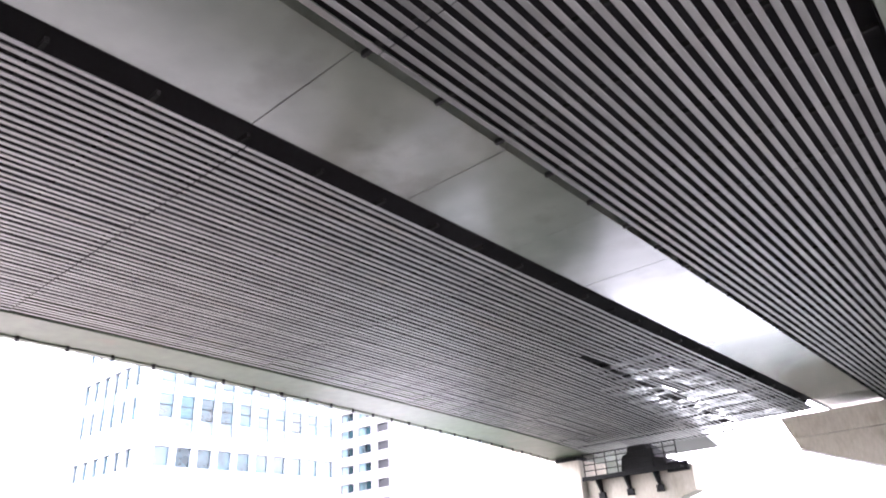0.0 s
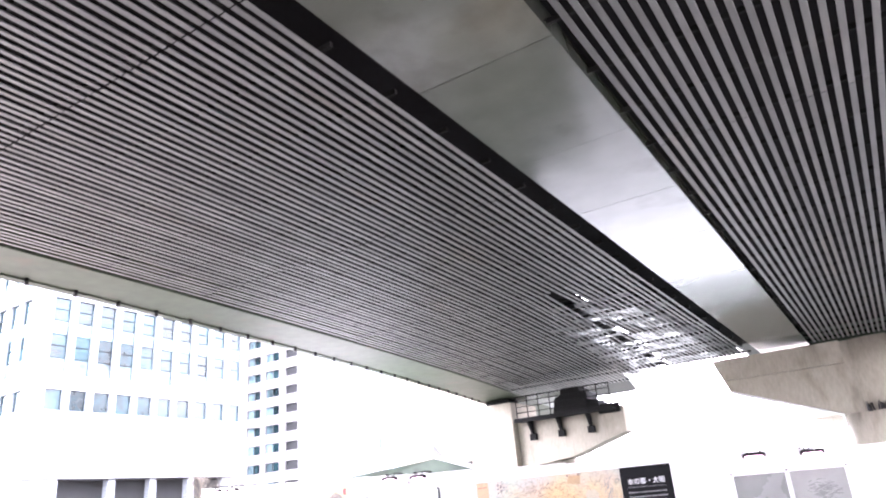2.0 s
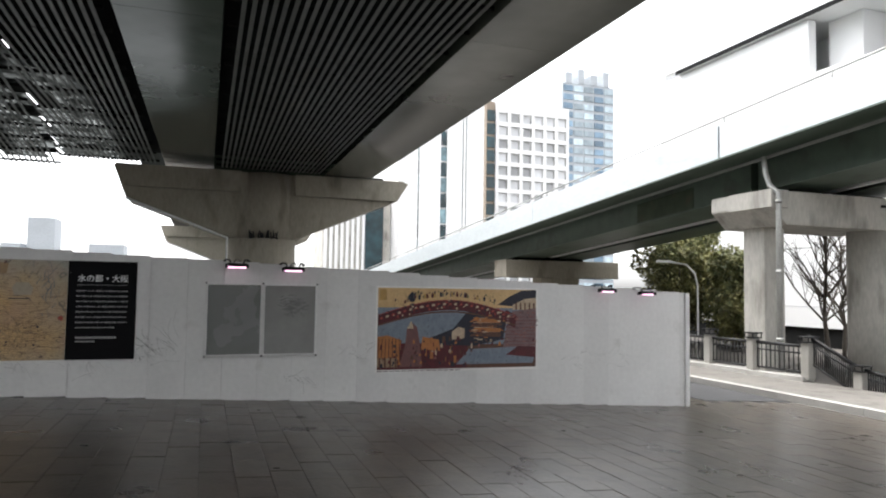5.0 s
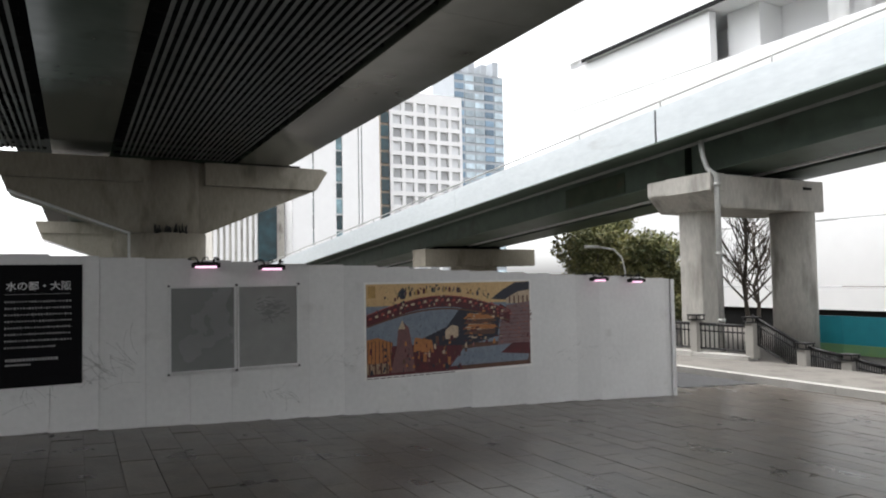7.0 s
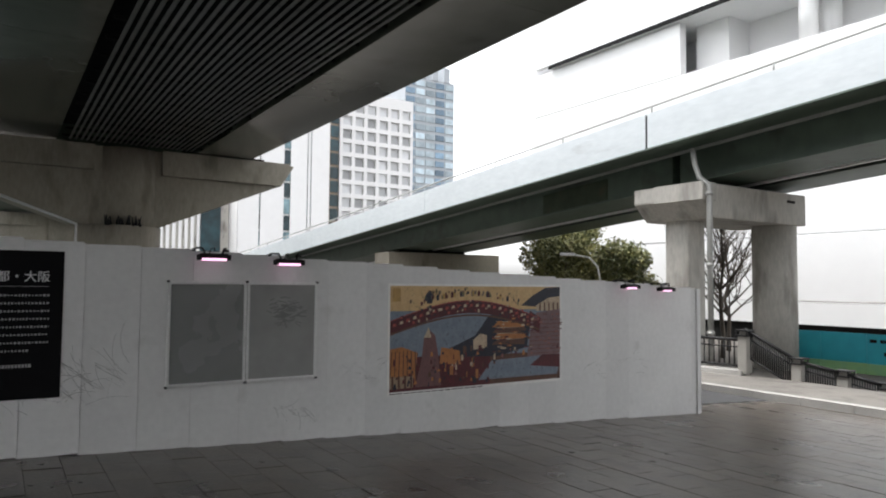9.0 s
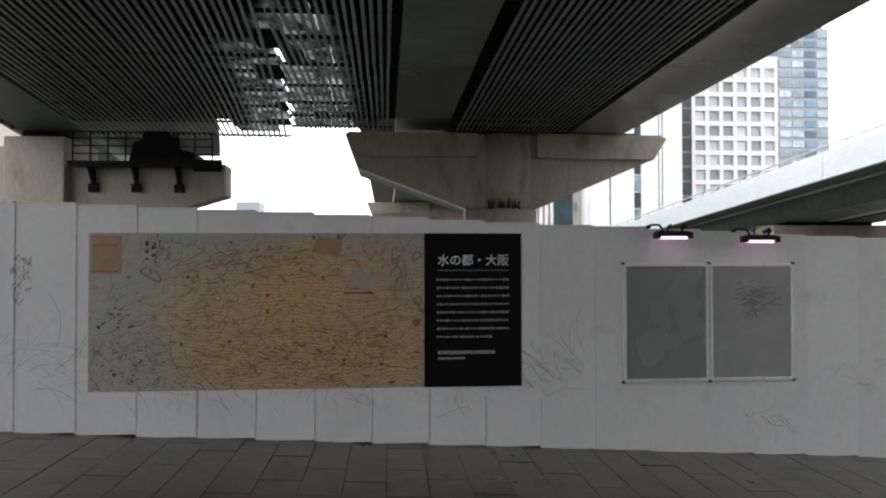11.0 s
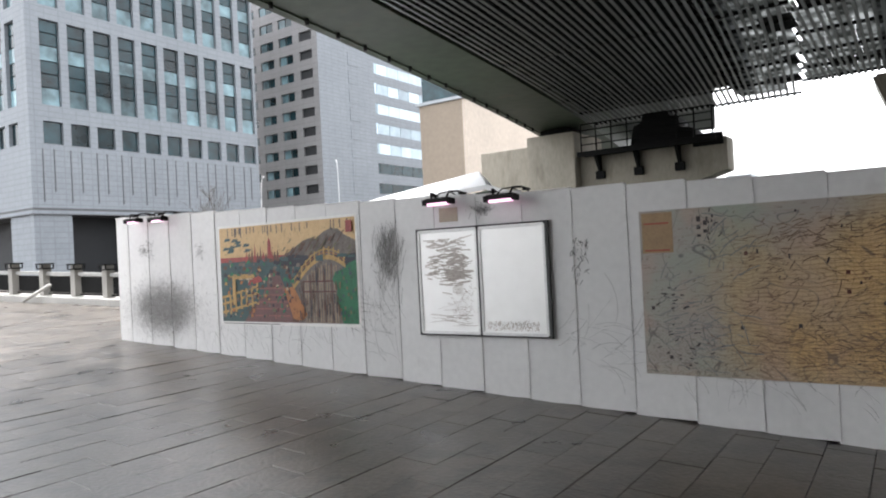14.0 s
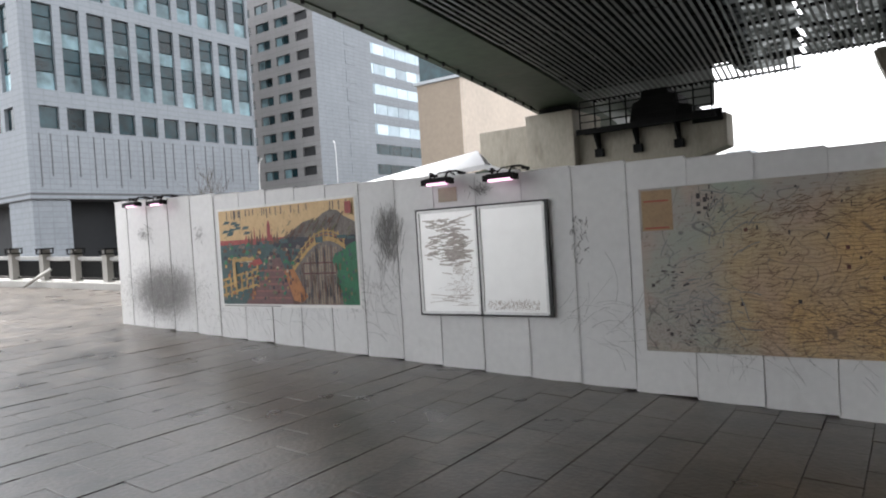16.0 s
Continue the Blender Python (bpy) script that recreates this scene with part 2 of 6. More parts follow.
def box(x0, x1, y0, y1, z0, z1, bevel=0.0, bm=None):
    own = bm is None
    bm = bm or bmesh.new()
    v = [bm.verts.new(c) for c in ((x0, y0, z0), (x1, y0, z0), (x1, y1, z0), (x0, y1, z0), (x0, y0, z1), (x1, y0, z1), (x1, y1, z1), (x0, y1, z1))]
    for f in ((3, 2, 1, 0), (4, 5, 6, 7), (0, 1, 5, 4), (1, 2, 6, 5), (2, 3, 7, 6), (3, 0, 4, 7)):
        bm.faces.new([v[i] for i in f])
    if bevel and own:
        bmesh.ops.bevel(bm, geom=bm.edges[:], offset=bevel, segments=2, affect="EDGES", profile=0.6)
    return bm


def prism(points, axis, a, b, bm=None, bevel=0.0):
    """A polygon drawn in the two other axes, drawn out along axis from a to b."""
    own = bm is None
    bm = bm or bmesh.new()

    def at(p, d):
        return {"x": (d, p[0], p[1]), "y": (p[0], d, p[1]), "z": (p[0], p[1], d)}[axis]

    lo, hi = [bm.verts.new(at(p, a)) for p in points], [bm.verts.new(at(p, b)) for p in points]
    bm.faces.new(lo), bm.faces.new(hi[::-1])
    for i in range(len(points)):
        j = (i + 1) % len(points)
        bm.faces.new((lo[i], hi[i], hi[j], lo[j]))
    bmesh.ops.recalc_face_normals(bm, faces=bm.faces[:])
    if bevel and own:
        bmesh.ops.bevel(bm, geom=bm.edges[:], offset=bevel, segments=2, affect="EDGES")
    return bm


def pipe(points, radius, sides=8, bm=None, taper=None):
    """A round bar along a bent line."""
    bm = bm or bmesh.new()
    pts = [Vector(p) for p in points]
    rings = []
    for i, p in enumerate(pts):
        d = (pts[min(i + 1, len(pts) - 1)] - pts[max(i - 1, 0)]).normalized()
        u = d.cross(Vector((0.31, 0.17, 0.93))).normalized()
        w = d.cross(u)
        r = radius if taper is None else radius + (taper - radius) * i / (len(pts) - 1)
        rings.append([bm.verts.new(p + r * (math.cos(k * math.tau / sides) * u + math.sin(k * math.tau / sides) * w)) for k in range(sides)])
    for a, b in zip(rings, rings[1:]):
        for k in range(sides):
            bm.faces.new((a[k], a[(k + 1) % sides], b[(k + 1) % sides], b[k])).smooth = True
    bm.faces.new(rings[0][::-1]), bm.faces.new(rings[-1])
    return bm


def drum(x, y, z0, z1, r, sides=32, bm=None, r1=None):
    bm = bm or bmesh.new()
    r1 = r if r1 is None else r1
    lo = [bm.verts.new((x + r * math.cos(k * math.tau / sides), y + r * math.sin(k * math.tau / sides), z0)) for k in range(sides)]
    hi = [bm.verts.new((x + r1 * math.cos(k * math.tau / sides), y + r1 * math.sin(k * math.tau / sides), z1)) for k in range(sides)]
    for k in range(sides):
        bm.faces.new((lo[k], lo[(k + 1) % sides], hi[(k + 1) % sides], hi[k])).smooth = True
    bm.faces.new(lo[::-1]), bm.faces.new(hi)
    return bm


def rise(x):
    """Height of the plaza: it falls gently towards +x."""
    return -0.255 - 0.0513 * min(max(x, -32.0), 14.0)


# ---- ground ----
def ground_sheet():
    bm = bmesh.new()
    xs = [-600, -200, -60, -59.95, -32, -20, -8, 4, 8.85, 8.9, 14, 60, 200, 600]
    ys = [-600, -100, -20, 15.35, 15.4, 62, 62.05, 160, 600]
    grid = [[bm.verts.new((x, y, -4.0 if -59.99 < x < 8.87 and 15.38 < y < 62.01 else rise(x) - 0.009)) for y in ys] for x in xs]
    for i in range(len(xs) - 1):
        for j in range(len(ys) - 1):
            bm.faces.new((grid[i][j], grid[i + 1][j], grid[i + 1][j + 1], grid[i][j + 1]))
    return tagged(part("ground", bm, GROUND), "dark grey ground of the plaza under the viaduct", "ground", kind="structure")


ground_sheet()
tagged(part("water", box(-59.94, 8.84, 15.42, 62, -3.9, -2.6), WATER), "dark rippled river water behind the hoarding", "water", kind="structure")


def sloped_slab(x0, x1, y0, y1, low, high, bm=None):
    """A slab that follows the fall of the plaza."""
    bm = bm or bmesh.new()
    v = [bm.verts.new((x, y, rise(x) + d)) for d in (low, high) for x, y in ((x0, y0), (x1, y0), (x1, y1), (x0, y1))]
    for f in ((3, 2, 1, 0), (4, 5, 6, 7), (0, 1, 5, 4), (1, 2, 6, 5), (2, 3, 7, 6), (3, 0, 4, 7)):
        bm.faces.new([v[i] for i in f])
    return bm


tagged(part("road", sloped_slab(4.9, 7.05, 12.6, 60, -0.03, 0.006), ASPHALT), "dark grey asphalt strip along the kerb", "road", kind="structure")
pavement = tagged(part("pavement", sloped_slab(7.4, 10.75, -6, 40, -0.03, 0.13), PALE_PAVING), "raised beige pavement behind a pale kerb", "pavement", kind="structure")
kerb = tagged(empty("kerb", (7.2, 10, 0)), "pale stone kerb, a low step along the pavement", "kerb", kind="structure")
for i in range(46):
    part("kerb_stone", sloped_slab(7.1, 7.396, -6 + i, -6 + i + 0.99, -0.03, 0.14), KERB, kerb)

# ---- viaduct ----
SOFFIT = 6.4


def left_edge(y):
    """Inner edge of the curved girder."""
    s = max(y - 5, -6)
    return -14.4 - 0.06 * s - 0.0022 * s * s


def left_out(y):
    return left_edge(y) - 1.4 - 0.035 * max(y - 7, 0)


def strip(name, edge_a, edge_b, y0, y1, z0, z1, mat, parent, n=16, label=""):
    """A long box between two edges that are functions of y."""
    bm = bmesh.new()
    rings = []
    for i in range(n + 1):
        y = y0 + (y1 - y0) * i / n
        rings.append([bm.verts.new(c) for c in ((edge_a(y), y, z0), (edge_b(y), y, z0), (edge_b(y), y, z1), (edge_a(y), y, z1))])
    for a, b in zip(rings, rings[1:]):
        for k in range(4):
            bm.faces.new((a[k], b[k], b[(k + 1) % 4], a[(k + 1) % 4]))
    bm.faces.new(rings[0]), bm.faces.new(rings[-1][::-1])
    bmesh.ops.recalc_face_normals(bm, faces=bm.faces[:])
    return part(name, bm, mat, parent, label)


viaduct = tagged(empty("viaduct", (-6, 0, SOFFIT)), "elevated road viaduct with grey-green steel girders on concrete piers", "viaduct", kind="structure")
Y0, PLATE = -14.0, 6.62


def along(y, stops):
    """Value at y on a bent line through the stops (y, value)."""
    for (a, va), (b, vb) in zip(stops, stops[1:]):
        if y <= b:
            return va + (vb - va) * max(y - a, 0) / (b - a)
    return stops[-1][1]


def gap_left(y):
    return along(y, [(20.0, -8.93), (20.6, -9.8), (23.5, -10.9), (26, -11.7), (34, -12.4)])


def gap_right(y):
    return along(y, [(20.0, -8.87), (20.6, -7.9), (26, -7.5), (34, -7.6)])


# box girder between the louvered ceilings, plate by plate
joints = [-14, -10.9, -8, -5.1, -2.2, 0.75, 3.66, 6.5, 9.26, 11.9, 14.7, 17.5, 20.3, 23.1, 25.9, 28.7, 33.5]
beam = empty("box_girder", (-5.2, 0, SOFFIT))
beam.parent = viaduct
beam.matrix_parent_inverse = viaduct.matrix_world.inverted()
for a, b in zip(joints, joints[1:]):
    part("plate", prism([(-6.27, PLATE + random.uniform(0, 0.004)), (-4.36, PLATE + random.uniform(0, 0.004)), (-4.36, 7.7), (-6.27, 7.7)], "y", a + 0.006, b - 0.006), GIRDER, beam)
part("core", box(-6.23, -4.4, Y0, 33.4, PLATE + 0.03, 7.6), DARK_STEEL, beam)
right_joints = [-14, -8.5, -3, 2.5, 8, 13.5, 19, 24.5, 30, 33.4]
for a, b in zip(right_joints, right_joints[1:]):
    part("edge_plate", prism([(0.15, SOFFIT), (2.05, SOFFIT), (2.05, 7.7), (0.15, 7.7)], "y", a + 0.005, b - 0.005), GIRDER, viaduct)
part("side_girder", prism([(2.06, SOFFIT + 0.02), (2.22, SOFFIT + 0.02), (2.22, 7.9), (2.06, 7.9)], "y", Y0, 34), GIRDER, viaduct)
part("parapet_edge", prism([(2.2, 7.55), (3.2, 7.75), (3.2, 9.0), (2.2, 9.0)], "y", Y0, 90), GIRDER_PALE, viaduct)
part("girder_core", box(0.2, 2.0, Y0, 33.3, SOFFIT + 0.03, 7.6), DARK_STEEL, viaduct)
part("far_girder", prism([(-6.0, 6.5), (2.0, 6.5), (2.0, 7.7), (-6.0, 7.7)], "y", 34.0, 90), RAMP_GREEN, viaduct, "green girders of the next span")
# curved girder on the far side
strip("curved_girder", left_out, left_edge, Y0, 46, SOFFIT, 7.7, GIRDER_PALE, viaduct, 30, "pale weathered curved edge girder")
strip("lower_flange", lambda y: left_out(y) - 0.1, lambda y: left_out(y) + 0.1, Y0, 46, SOFFIT - 0.035, SOFFIT - 0.004, GIRDER_PALE, viaduct, 30)
strip("curved_parapet", lambda y: left_out(y) - 0.9, lambda y: left_out(y) - 0.02, Y0, 46, 7.4, 8.9, GIRDER_PALE, viaduct, 30)
for i in range(34):
    y = -4 + i * 1.05
    part("drip_bolt", drum(left_out(y) + 0.14, y, SOFFIT - 0.13, SOFFIT - 0.003, 0.045, 8), IRON, viaduct)
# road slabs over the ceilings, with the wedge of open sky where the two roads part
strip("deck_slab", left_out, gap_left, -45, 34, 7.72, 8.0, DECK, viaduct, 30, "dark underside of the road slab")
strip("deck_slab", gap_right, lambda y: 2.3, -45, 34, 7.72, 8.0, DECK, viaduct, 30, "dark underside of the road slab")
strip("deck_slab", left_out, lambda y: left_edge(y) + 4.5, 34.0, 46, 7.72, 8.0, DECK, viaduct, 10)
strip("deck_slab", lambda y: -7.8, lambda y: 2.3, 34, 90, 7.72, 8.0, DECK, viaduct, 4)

# louvered ceilings: slats along the road, cross bars over them
louver_left = tagged(empty("louver_ceiling_left", (-10, 10, SOFFIT)), "ceiling of long pale steel slats with black gaps, some displaced", "ceiling", kind="structure")
louver_right = tagged(empty("louver_ceiling_right", (-2, 10, SOFFIT)), "ceiling of long pale steel slats with black gaps", "ceiling", kind="structure")


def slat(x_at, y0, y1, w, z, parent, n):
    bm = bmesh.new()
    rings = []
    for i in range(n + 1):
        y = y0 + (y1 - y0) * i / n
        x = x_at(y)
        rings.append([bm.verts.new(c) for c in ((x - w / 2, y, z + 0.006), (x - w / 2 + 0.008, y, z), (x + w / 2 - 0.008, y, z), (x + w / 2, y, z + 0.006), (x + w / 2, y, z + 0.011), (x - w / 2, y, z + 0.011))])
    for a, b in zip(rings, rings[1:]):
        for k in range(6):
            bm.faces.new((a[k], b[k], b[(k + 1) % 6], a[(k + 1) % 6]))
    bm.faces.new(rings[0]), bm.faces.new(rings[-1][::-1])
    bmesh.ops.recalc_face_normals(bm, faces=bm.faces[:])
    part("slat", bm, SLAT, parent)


rng = random.Random(4)
NL, SPLIT = 52, 15.9


def fan(y, f):
    """Slat f of the wide ceiling, from the box girder (0) to the curved girder (1)."""
    return -6.42 + (left_edge(y) + 6.42) * f


def curved(y, f):
    """The outer slats beyond the split keep to the curve of the road."""
    return fan(SPLIT, f) + (left_edge(y) - left_edge(SPLIT)) * (0.62 + 0.38 * (f - 0.26) / 0.74)


def seam(y):
    """Ragged meeting line of the straight and the curved slats."""
    return curved(y, 0.262) + 0.05


joints_y = [Y0, -8.4, -2.3, 3.75, 9.8, SPLIT]
pitch = (fan(SPLIT, 0) - fan(SPLIT, 1)) / (NL + 0.5)
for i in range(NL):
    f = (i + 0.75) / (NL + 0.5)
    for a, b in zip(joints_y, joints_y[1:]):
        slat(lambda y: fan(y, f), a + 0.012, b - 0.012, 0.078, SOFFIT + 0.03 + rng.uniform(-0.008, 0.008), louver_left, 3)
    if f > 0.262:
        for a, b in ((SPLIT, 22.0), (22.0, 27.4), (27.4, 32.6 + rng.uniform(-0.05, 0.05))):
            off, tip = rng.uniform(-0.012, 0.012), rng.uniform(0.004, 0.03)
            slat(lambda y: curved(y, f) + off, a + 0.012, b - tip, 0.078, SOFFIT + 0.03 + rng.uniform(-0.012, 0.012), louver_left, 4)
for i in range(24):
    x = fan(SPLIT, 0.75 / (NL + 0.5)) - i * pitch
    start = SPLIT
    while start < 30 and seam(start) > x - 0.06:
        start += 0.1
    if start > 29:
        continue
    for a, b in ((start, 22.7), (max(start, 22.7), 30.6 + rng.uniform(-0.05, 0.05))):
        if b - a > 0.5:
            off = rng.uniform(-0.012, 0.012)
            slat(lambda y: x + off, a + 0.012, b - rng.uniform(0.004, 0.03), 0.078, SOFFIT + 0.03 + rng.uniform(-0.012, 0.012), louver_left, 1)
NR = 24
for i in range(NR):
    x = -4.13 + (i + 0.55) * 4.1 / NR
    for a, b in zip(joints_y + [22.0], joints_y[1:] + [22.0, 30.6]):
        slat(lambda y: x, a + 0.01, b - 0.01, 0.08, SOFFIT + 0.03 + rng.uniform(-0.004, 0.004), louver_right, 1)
for i in range(27):
    y = Y0 + 0.6 + i * 1.22
    part("cross_bar", box(left_edge(y) + 0.05, -6.4, y, y + 0.05, SOFFIT + 0.1, SOFFIT + 0.17), DARK_STEEL, louver_left)
for y in (19.17, 20.69, 22.1, 23.43, 25.4, 27.45, 29.9, 32.45):
    part("cross_bar", box(left_edge(y) + 0.05, seam(y) - 0.02, y, y + 0.09, SOFFIT + 0.07, SOFFIT + 0.14), DARK_STEEL, louver_left)
for y in (19.16, 20.68, 22.74, 24.79, 26.83, 28.71, 30.5):
    part("cross_bar", box(seam(y) + 0.02, -6.4, y, y + 0.09, SOFFIT + 0.07, SOFFIT + 0.14), DARK_STEEL, louver_left)
for i in range(37):
    y = Y0 + 0.6 + i * 1.22
    part("cross_bar", box(-4.28, 0.12, y, y + 0.05, SOFFIT + 0.1, SOFFIT + 0.17), DARK_STEEL, louver_right)


# black sheets added over the slats as painted shade in the gaps; towards the pier they give way to the open wedge
# between the roads
def open_left(y):
    return along(y, [(19.4, -8.93), (19.7, -9.3), (21.4, -9.4), (21.8, -10.4), (24, -10.5), (27, -10.9), (31.5, -11.6)])


def open_right(y):
    return along(y, [(19.4, -8.87), (19.7, -7.9), (30, -7.75)])


strip("backing", left_edge, open_left, Y0, 31.5, SOFFIT + 0.5, SOFFIT + 0.53, GAP_SHADE, louver_left, 90)
strip("backing", open_right, lambda y: -6.28, Y0, 30.9, SOFFIT + 0.5, SOFFIT + 0.53, GAP_SHADE, louver_left, 90)
strip("backing", lambda y: -4.34, lambda y: 0.13, Y0, 30.5, SOFFIT + 0.5, SOFFIT + 0.53, GAP_SHADE, louver_right, 2)
# sheets added in the cells of the wedge to imitate daylit grey surfaces: most let light through, some are dark
rows_y = (18.2, 19.5, 20.75, 22.1, 23.45, 24.85, 26.2, 27.5, 28.8, 30.1, 31.3, 32.5)
for y0, y1 in zip(rows_y, rows_y[1:]):
    x = open_left(y1 + 0.6) - 0.5
    while x < (open_right(y1 + 0.6) + 0.5 if y0 < 31 else seam(y1) - 0.4):
        w = rng.uniform(0.45, 0.75)
        pick = rng.random()
        edge = seam((y0 + y1) / 2) - x
        if y0 > 22 and 0.1 < edge < w - 0.1:
            w = edge + 0.12
        part("cover_sheet", box(x, x + w - (0.12 if w == edge + 0.12 else 0.006), y0, y1 - 0.01, SOFFIT + 0.26, SOFFIT + 0.27), CELL_GLOW if pick < 0.84 else DARK_STEEL, louver_left)
        x += w


# unseen wall added behind the walker: keeps daylight from the south out from under the viaduct
tagged(part("wall_south", box(-17.5, 7.0, -7.4, -7.0, -1.2, 7.68), DECK), "unseen dark wall added behind the walker to block light under the viaduct", "wall", kind="structure")

# ---- piers ----
def hammerhead(y, parent_name, label):
    pier = tagged(empty(parent_name, (-2.1, y + 1, rise(-2))), label, "pier")
    cap = prism([(-8.1, 6.36), (-7.62, 5.05), (-3.6, 3.62), (-1.0, 3.62), (3.25, 5.42), (3.7, 6.36)], "y", y + 0.35, y + 2.6, bevel=0.03)
    part("cap", cap, CONCRETE, pier)
    part("upper_cap", prism([(-1.05, 5.48), (3.3, 5.46), (3.72, 6.37), (-1.05, 6.37)], "y", y + 0.1, y + 0.4, bevel=0.015), CONCRETE, pier)
    part("upper_cap", prism([(-7.7, 5.5), (-3.25, 5.5), (-3.25, 6.37), (-8.0, 6.37)], "y", y + 0.12, y + 0.4, bevel=0.015), CONCRETE, pier)
    part("shaft", drum(-2.12, y + 1.15, 3.5, 6.35, 1.18), CONCRETE, pier)
    part("drum", drum(-2.3, y + 1.2, -1.2, 3.6, 1.42), CONCRETE, pier)
    part("end_block", prism([(3.3, 5.5), (3.45, 5.5), (3.95, 6.3), (3.7, 6.37)], "y", y + 0.3, y + 2.4), CONCRETE, pier)
    part("bearing", box(2.3, 2.9, y + 0.8, y + 1.6, 6.372, 6.56), DARK_STEEL, pier)
    part("ledge_pipe", pipe([(-7.6, y + 0.2, 5.02), (-3.75, y + 0.15, 3.58), (-3.75, y + 0.15, -0.2)], 0.05), WHITE_WALL, pier, "grey drain pipe")
    return pier


hammerhead(30.6, "bridge_pier", "beige concrete hammerhead pier with a round shaft")
hammerhead(60.0, "bridge_pier", "distant beige concrete hammerhead pier under the viaduct")
clump = bmesh.new()
for i in range(26):
    x, y, z = -3.0 + rng.random() * 1.3, 30.52 + rng.uniform(-0.15, 0.05), 3.62
    pipe([(x, y, z - 0.05), (x + rng.uniform(-0.1, 0.1), y, z + rng.uniform(0.1, 0.36))], 0.045, 5, clump, 0.01)
tagged(part("pigeon_spikes", clump, IRON), "dark cluster of weeds and spikes on the pier ledge", "weeds", kind="stuff")

pier = tagged(empty("bridge_pier", (-18.5, 32, 0)), "beige concrete pier with a cantilevered cap and inspection platform", "pier")
part("side_block", box(-22.3, -20.0, 31.3, 34, -1, 5.78, 0.03), CONCRETE, pier)
part("shaft", box(-20.0, -17.95, 31.1, 34, -1, 6.12, 0.05), CONCRETE, pier)
part("cap", prism([(-17.97, 5.26), (-17.97, 2.9), (-15.2, 3.25), (-12.5, 4.1), (-12.5, 5.26)], "y", 31.6, 32.7, bevel=0.02), CONCRETE, pier, "shaded concrete cantilever")
part("round_shaft", drum(-16.6, 32.75, -1, 3.9, 1.0), CONCRETE, pier)
part("bearing", box(-19.6, -18.3, 31.6, 32.6, 6.125, 6.38), DARK_STEEL, pier)
plat = tagged(empty("inspection_platform", (-15.5, 31.2, 5.15)), "dark steel inspection platform with rails on the pier cap", "platform")
part("floor_grating", box(-17.7, -12.75, 30.9, 31.59, 5.1, 5.18), DARK_STEEL, plat)
part("edge_channel", box(-17.75, -12.7, 30.86, 30.9, 5.04, 5.24), DARK_STEEL, plat)
for x in (-17.6, -17.0, -16.4, -15.8, -14.0, -13.4, -12.8):
    part("post", pipe([(x, 30.95, 5.18), (x, 30.95, 6.3)], 0.03, 6), DARK_STEEL, plat)
for z in (5.5, 5.78, 6.05, 6.28):
    part("rail", pipe([(-17.6, 30.95, z), (-12.8, 30.95, z)], 0.022, 6), DARK_STEEL, plat)
for x in (-17.1, -15.6, -14.1):
    part("bracket", prism([(30.95, 5.1), (31.58, 5.1), (31.58, 4.45), (31.4, 4.45)], "x", x - 0.04, x + 0.04), DARK_STEEL, plat)
    part("bracket_foot", box(x - 0.16, x + 0.16, 31.4, 31.592, 4.2, 4.5), DARK_STEEL, plat)
part("bearing_housing", prism([(-15.75, 5.265), (-13.5, 5.265), (-13.5, 5.62), (-13.95, 5.7), (-14.0, 6.1), (-14.3, 6.15), (-14.35, 6.36), (-15.25, 6.36), (-15.3, 6.05), (-15.6, 5.95)], "y", 31.1, 32.6, bevel=0.03), DARK_STEEL, plat)
part("housing_lip", box(-13.6, -12.6, 31.42, 31.6, 4.98, 5.4), DARK_STEEL, plat)

# ---- ramp ----
def ramp_low(y):
    return 5.73 - 0.072 * (y - 18.3)


ramp = tagged(empty("road_ramp", (10.2, 18.3, 5.7)), "sloping road ramp with pale blue parapet and green steel girder", "ramp", kind="structure")


def slope_box(name, x0, x1, y0, y1, low, high, mat, parent, label=""):
    bm = bmesh.new()
    v = [bm.verts.new((x, y, ramp_low(y) + d)) for d in (low, high) for x, y in ((x0, y0), (x1, y0), (x1, y1), (x0, y1))]
    for f in ((3, 2, 1, 0), (4, 5, 6, 7), (0, 1, 5, 4), (1, 2, 6, 5), (2, 3, 7, 6), (3, 0, 4, 7)):
        bm.faces.new([v[i] for i in f])
    return part(name, bm, mat, parent, label)


for a, b in ((-30, -8), (-8, 5), (5, 18.28), (18.36, 31), (31.03, 44), (44.03, 80)):
    slope_box("parapet", 10.2, 10.42, a, b, 0, 1.05, FASCIA, ramp)
slope_box("joint_strip", 10.23, 10.4, 18.28, 18.36, -0.02, 1.0, DARK_STEEL, ramp)
slope_box("drip_edge", 10.17, 10.5, -30, 80, -0.05, -0.002, RAMP_GREEN, ramp)
slope_box("slab", 10.42, 16.7, -30, 80, 0.02, 0.28, RAMP_GREEN, ramp, "green underside of the slab")
slope_box("far_parapet", 16.7, 16.92, -30, 80, 0.0, 1.05, FASCIA, ramp)
slope_box("girder", 11.6, 13.3, -30, 18.2, -0.98, 0.018, RAMP_GREEN, ramp)
slope_box("girder", 11.6, 13.3, 18.5, 80, -0.98, 0.018, RAMP_GREEN, ramp)
slope_box("girder", 14.4, 16.0, -30, 80, -0.98, 0.018, RAMP_GREEN, ramp)
slope_box("lower_flange", 11.5, 13.4, -30, 80, -1.01, -0.983, RAMP_GREEN, ramp)
slope_box("lower_flange", 14.3, 16.1, -30, 80, -1.01, -0.983, RAMP_GREEN, ramp)
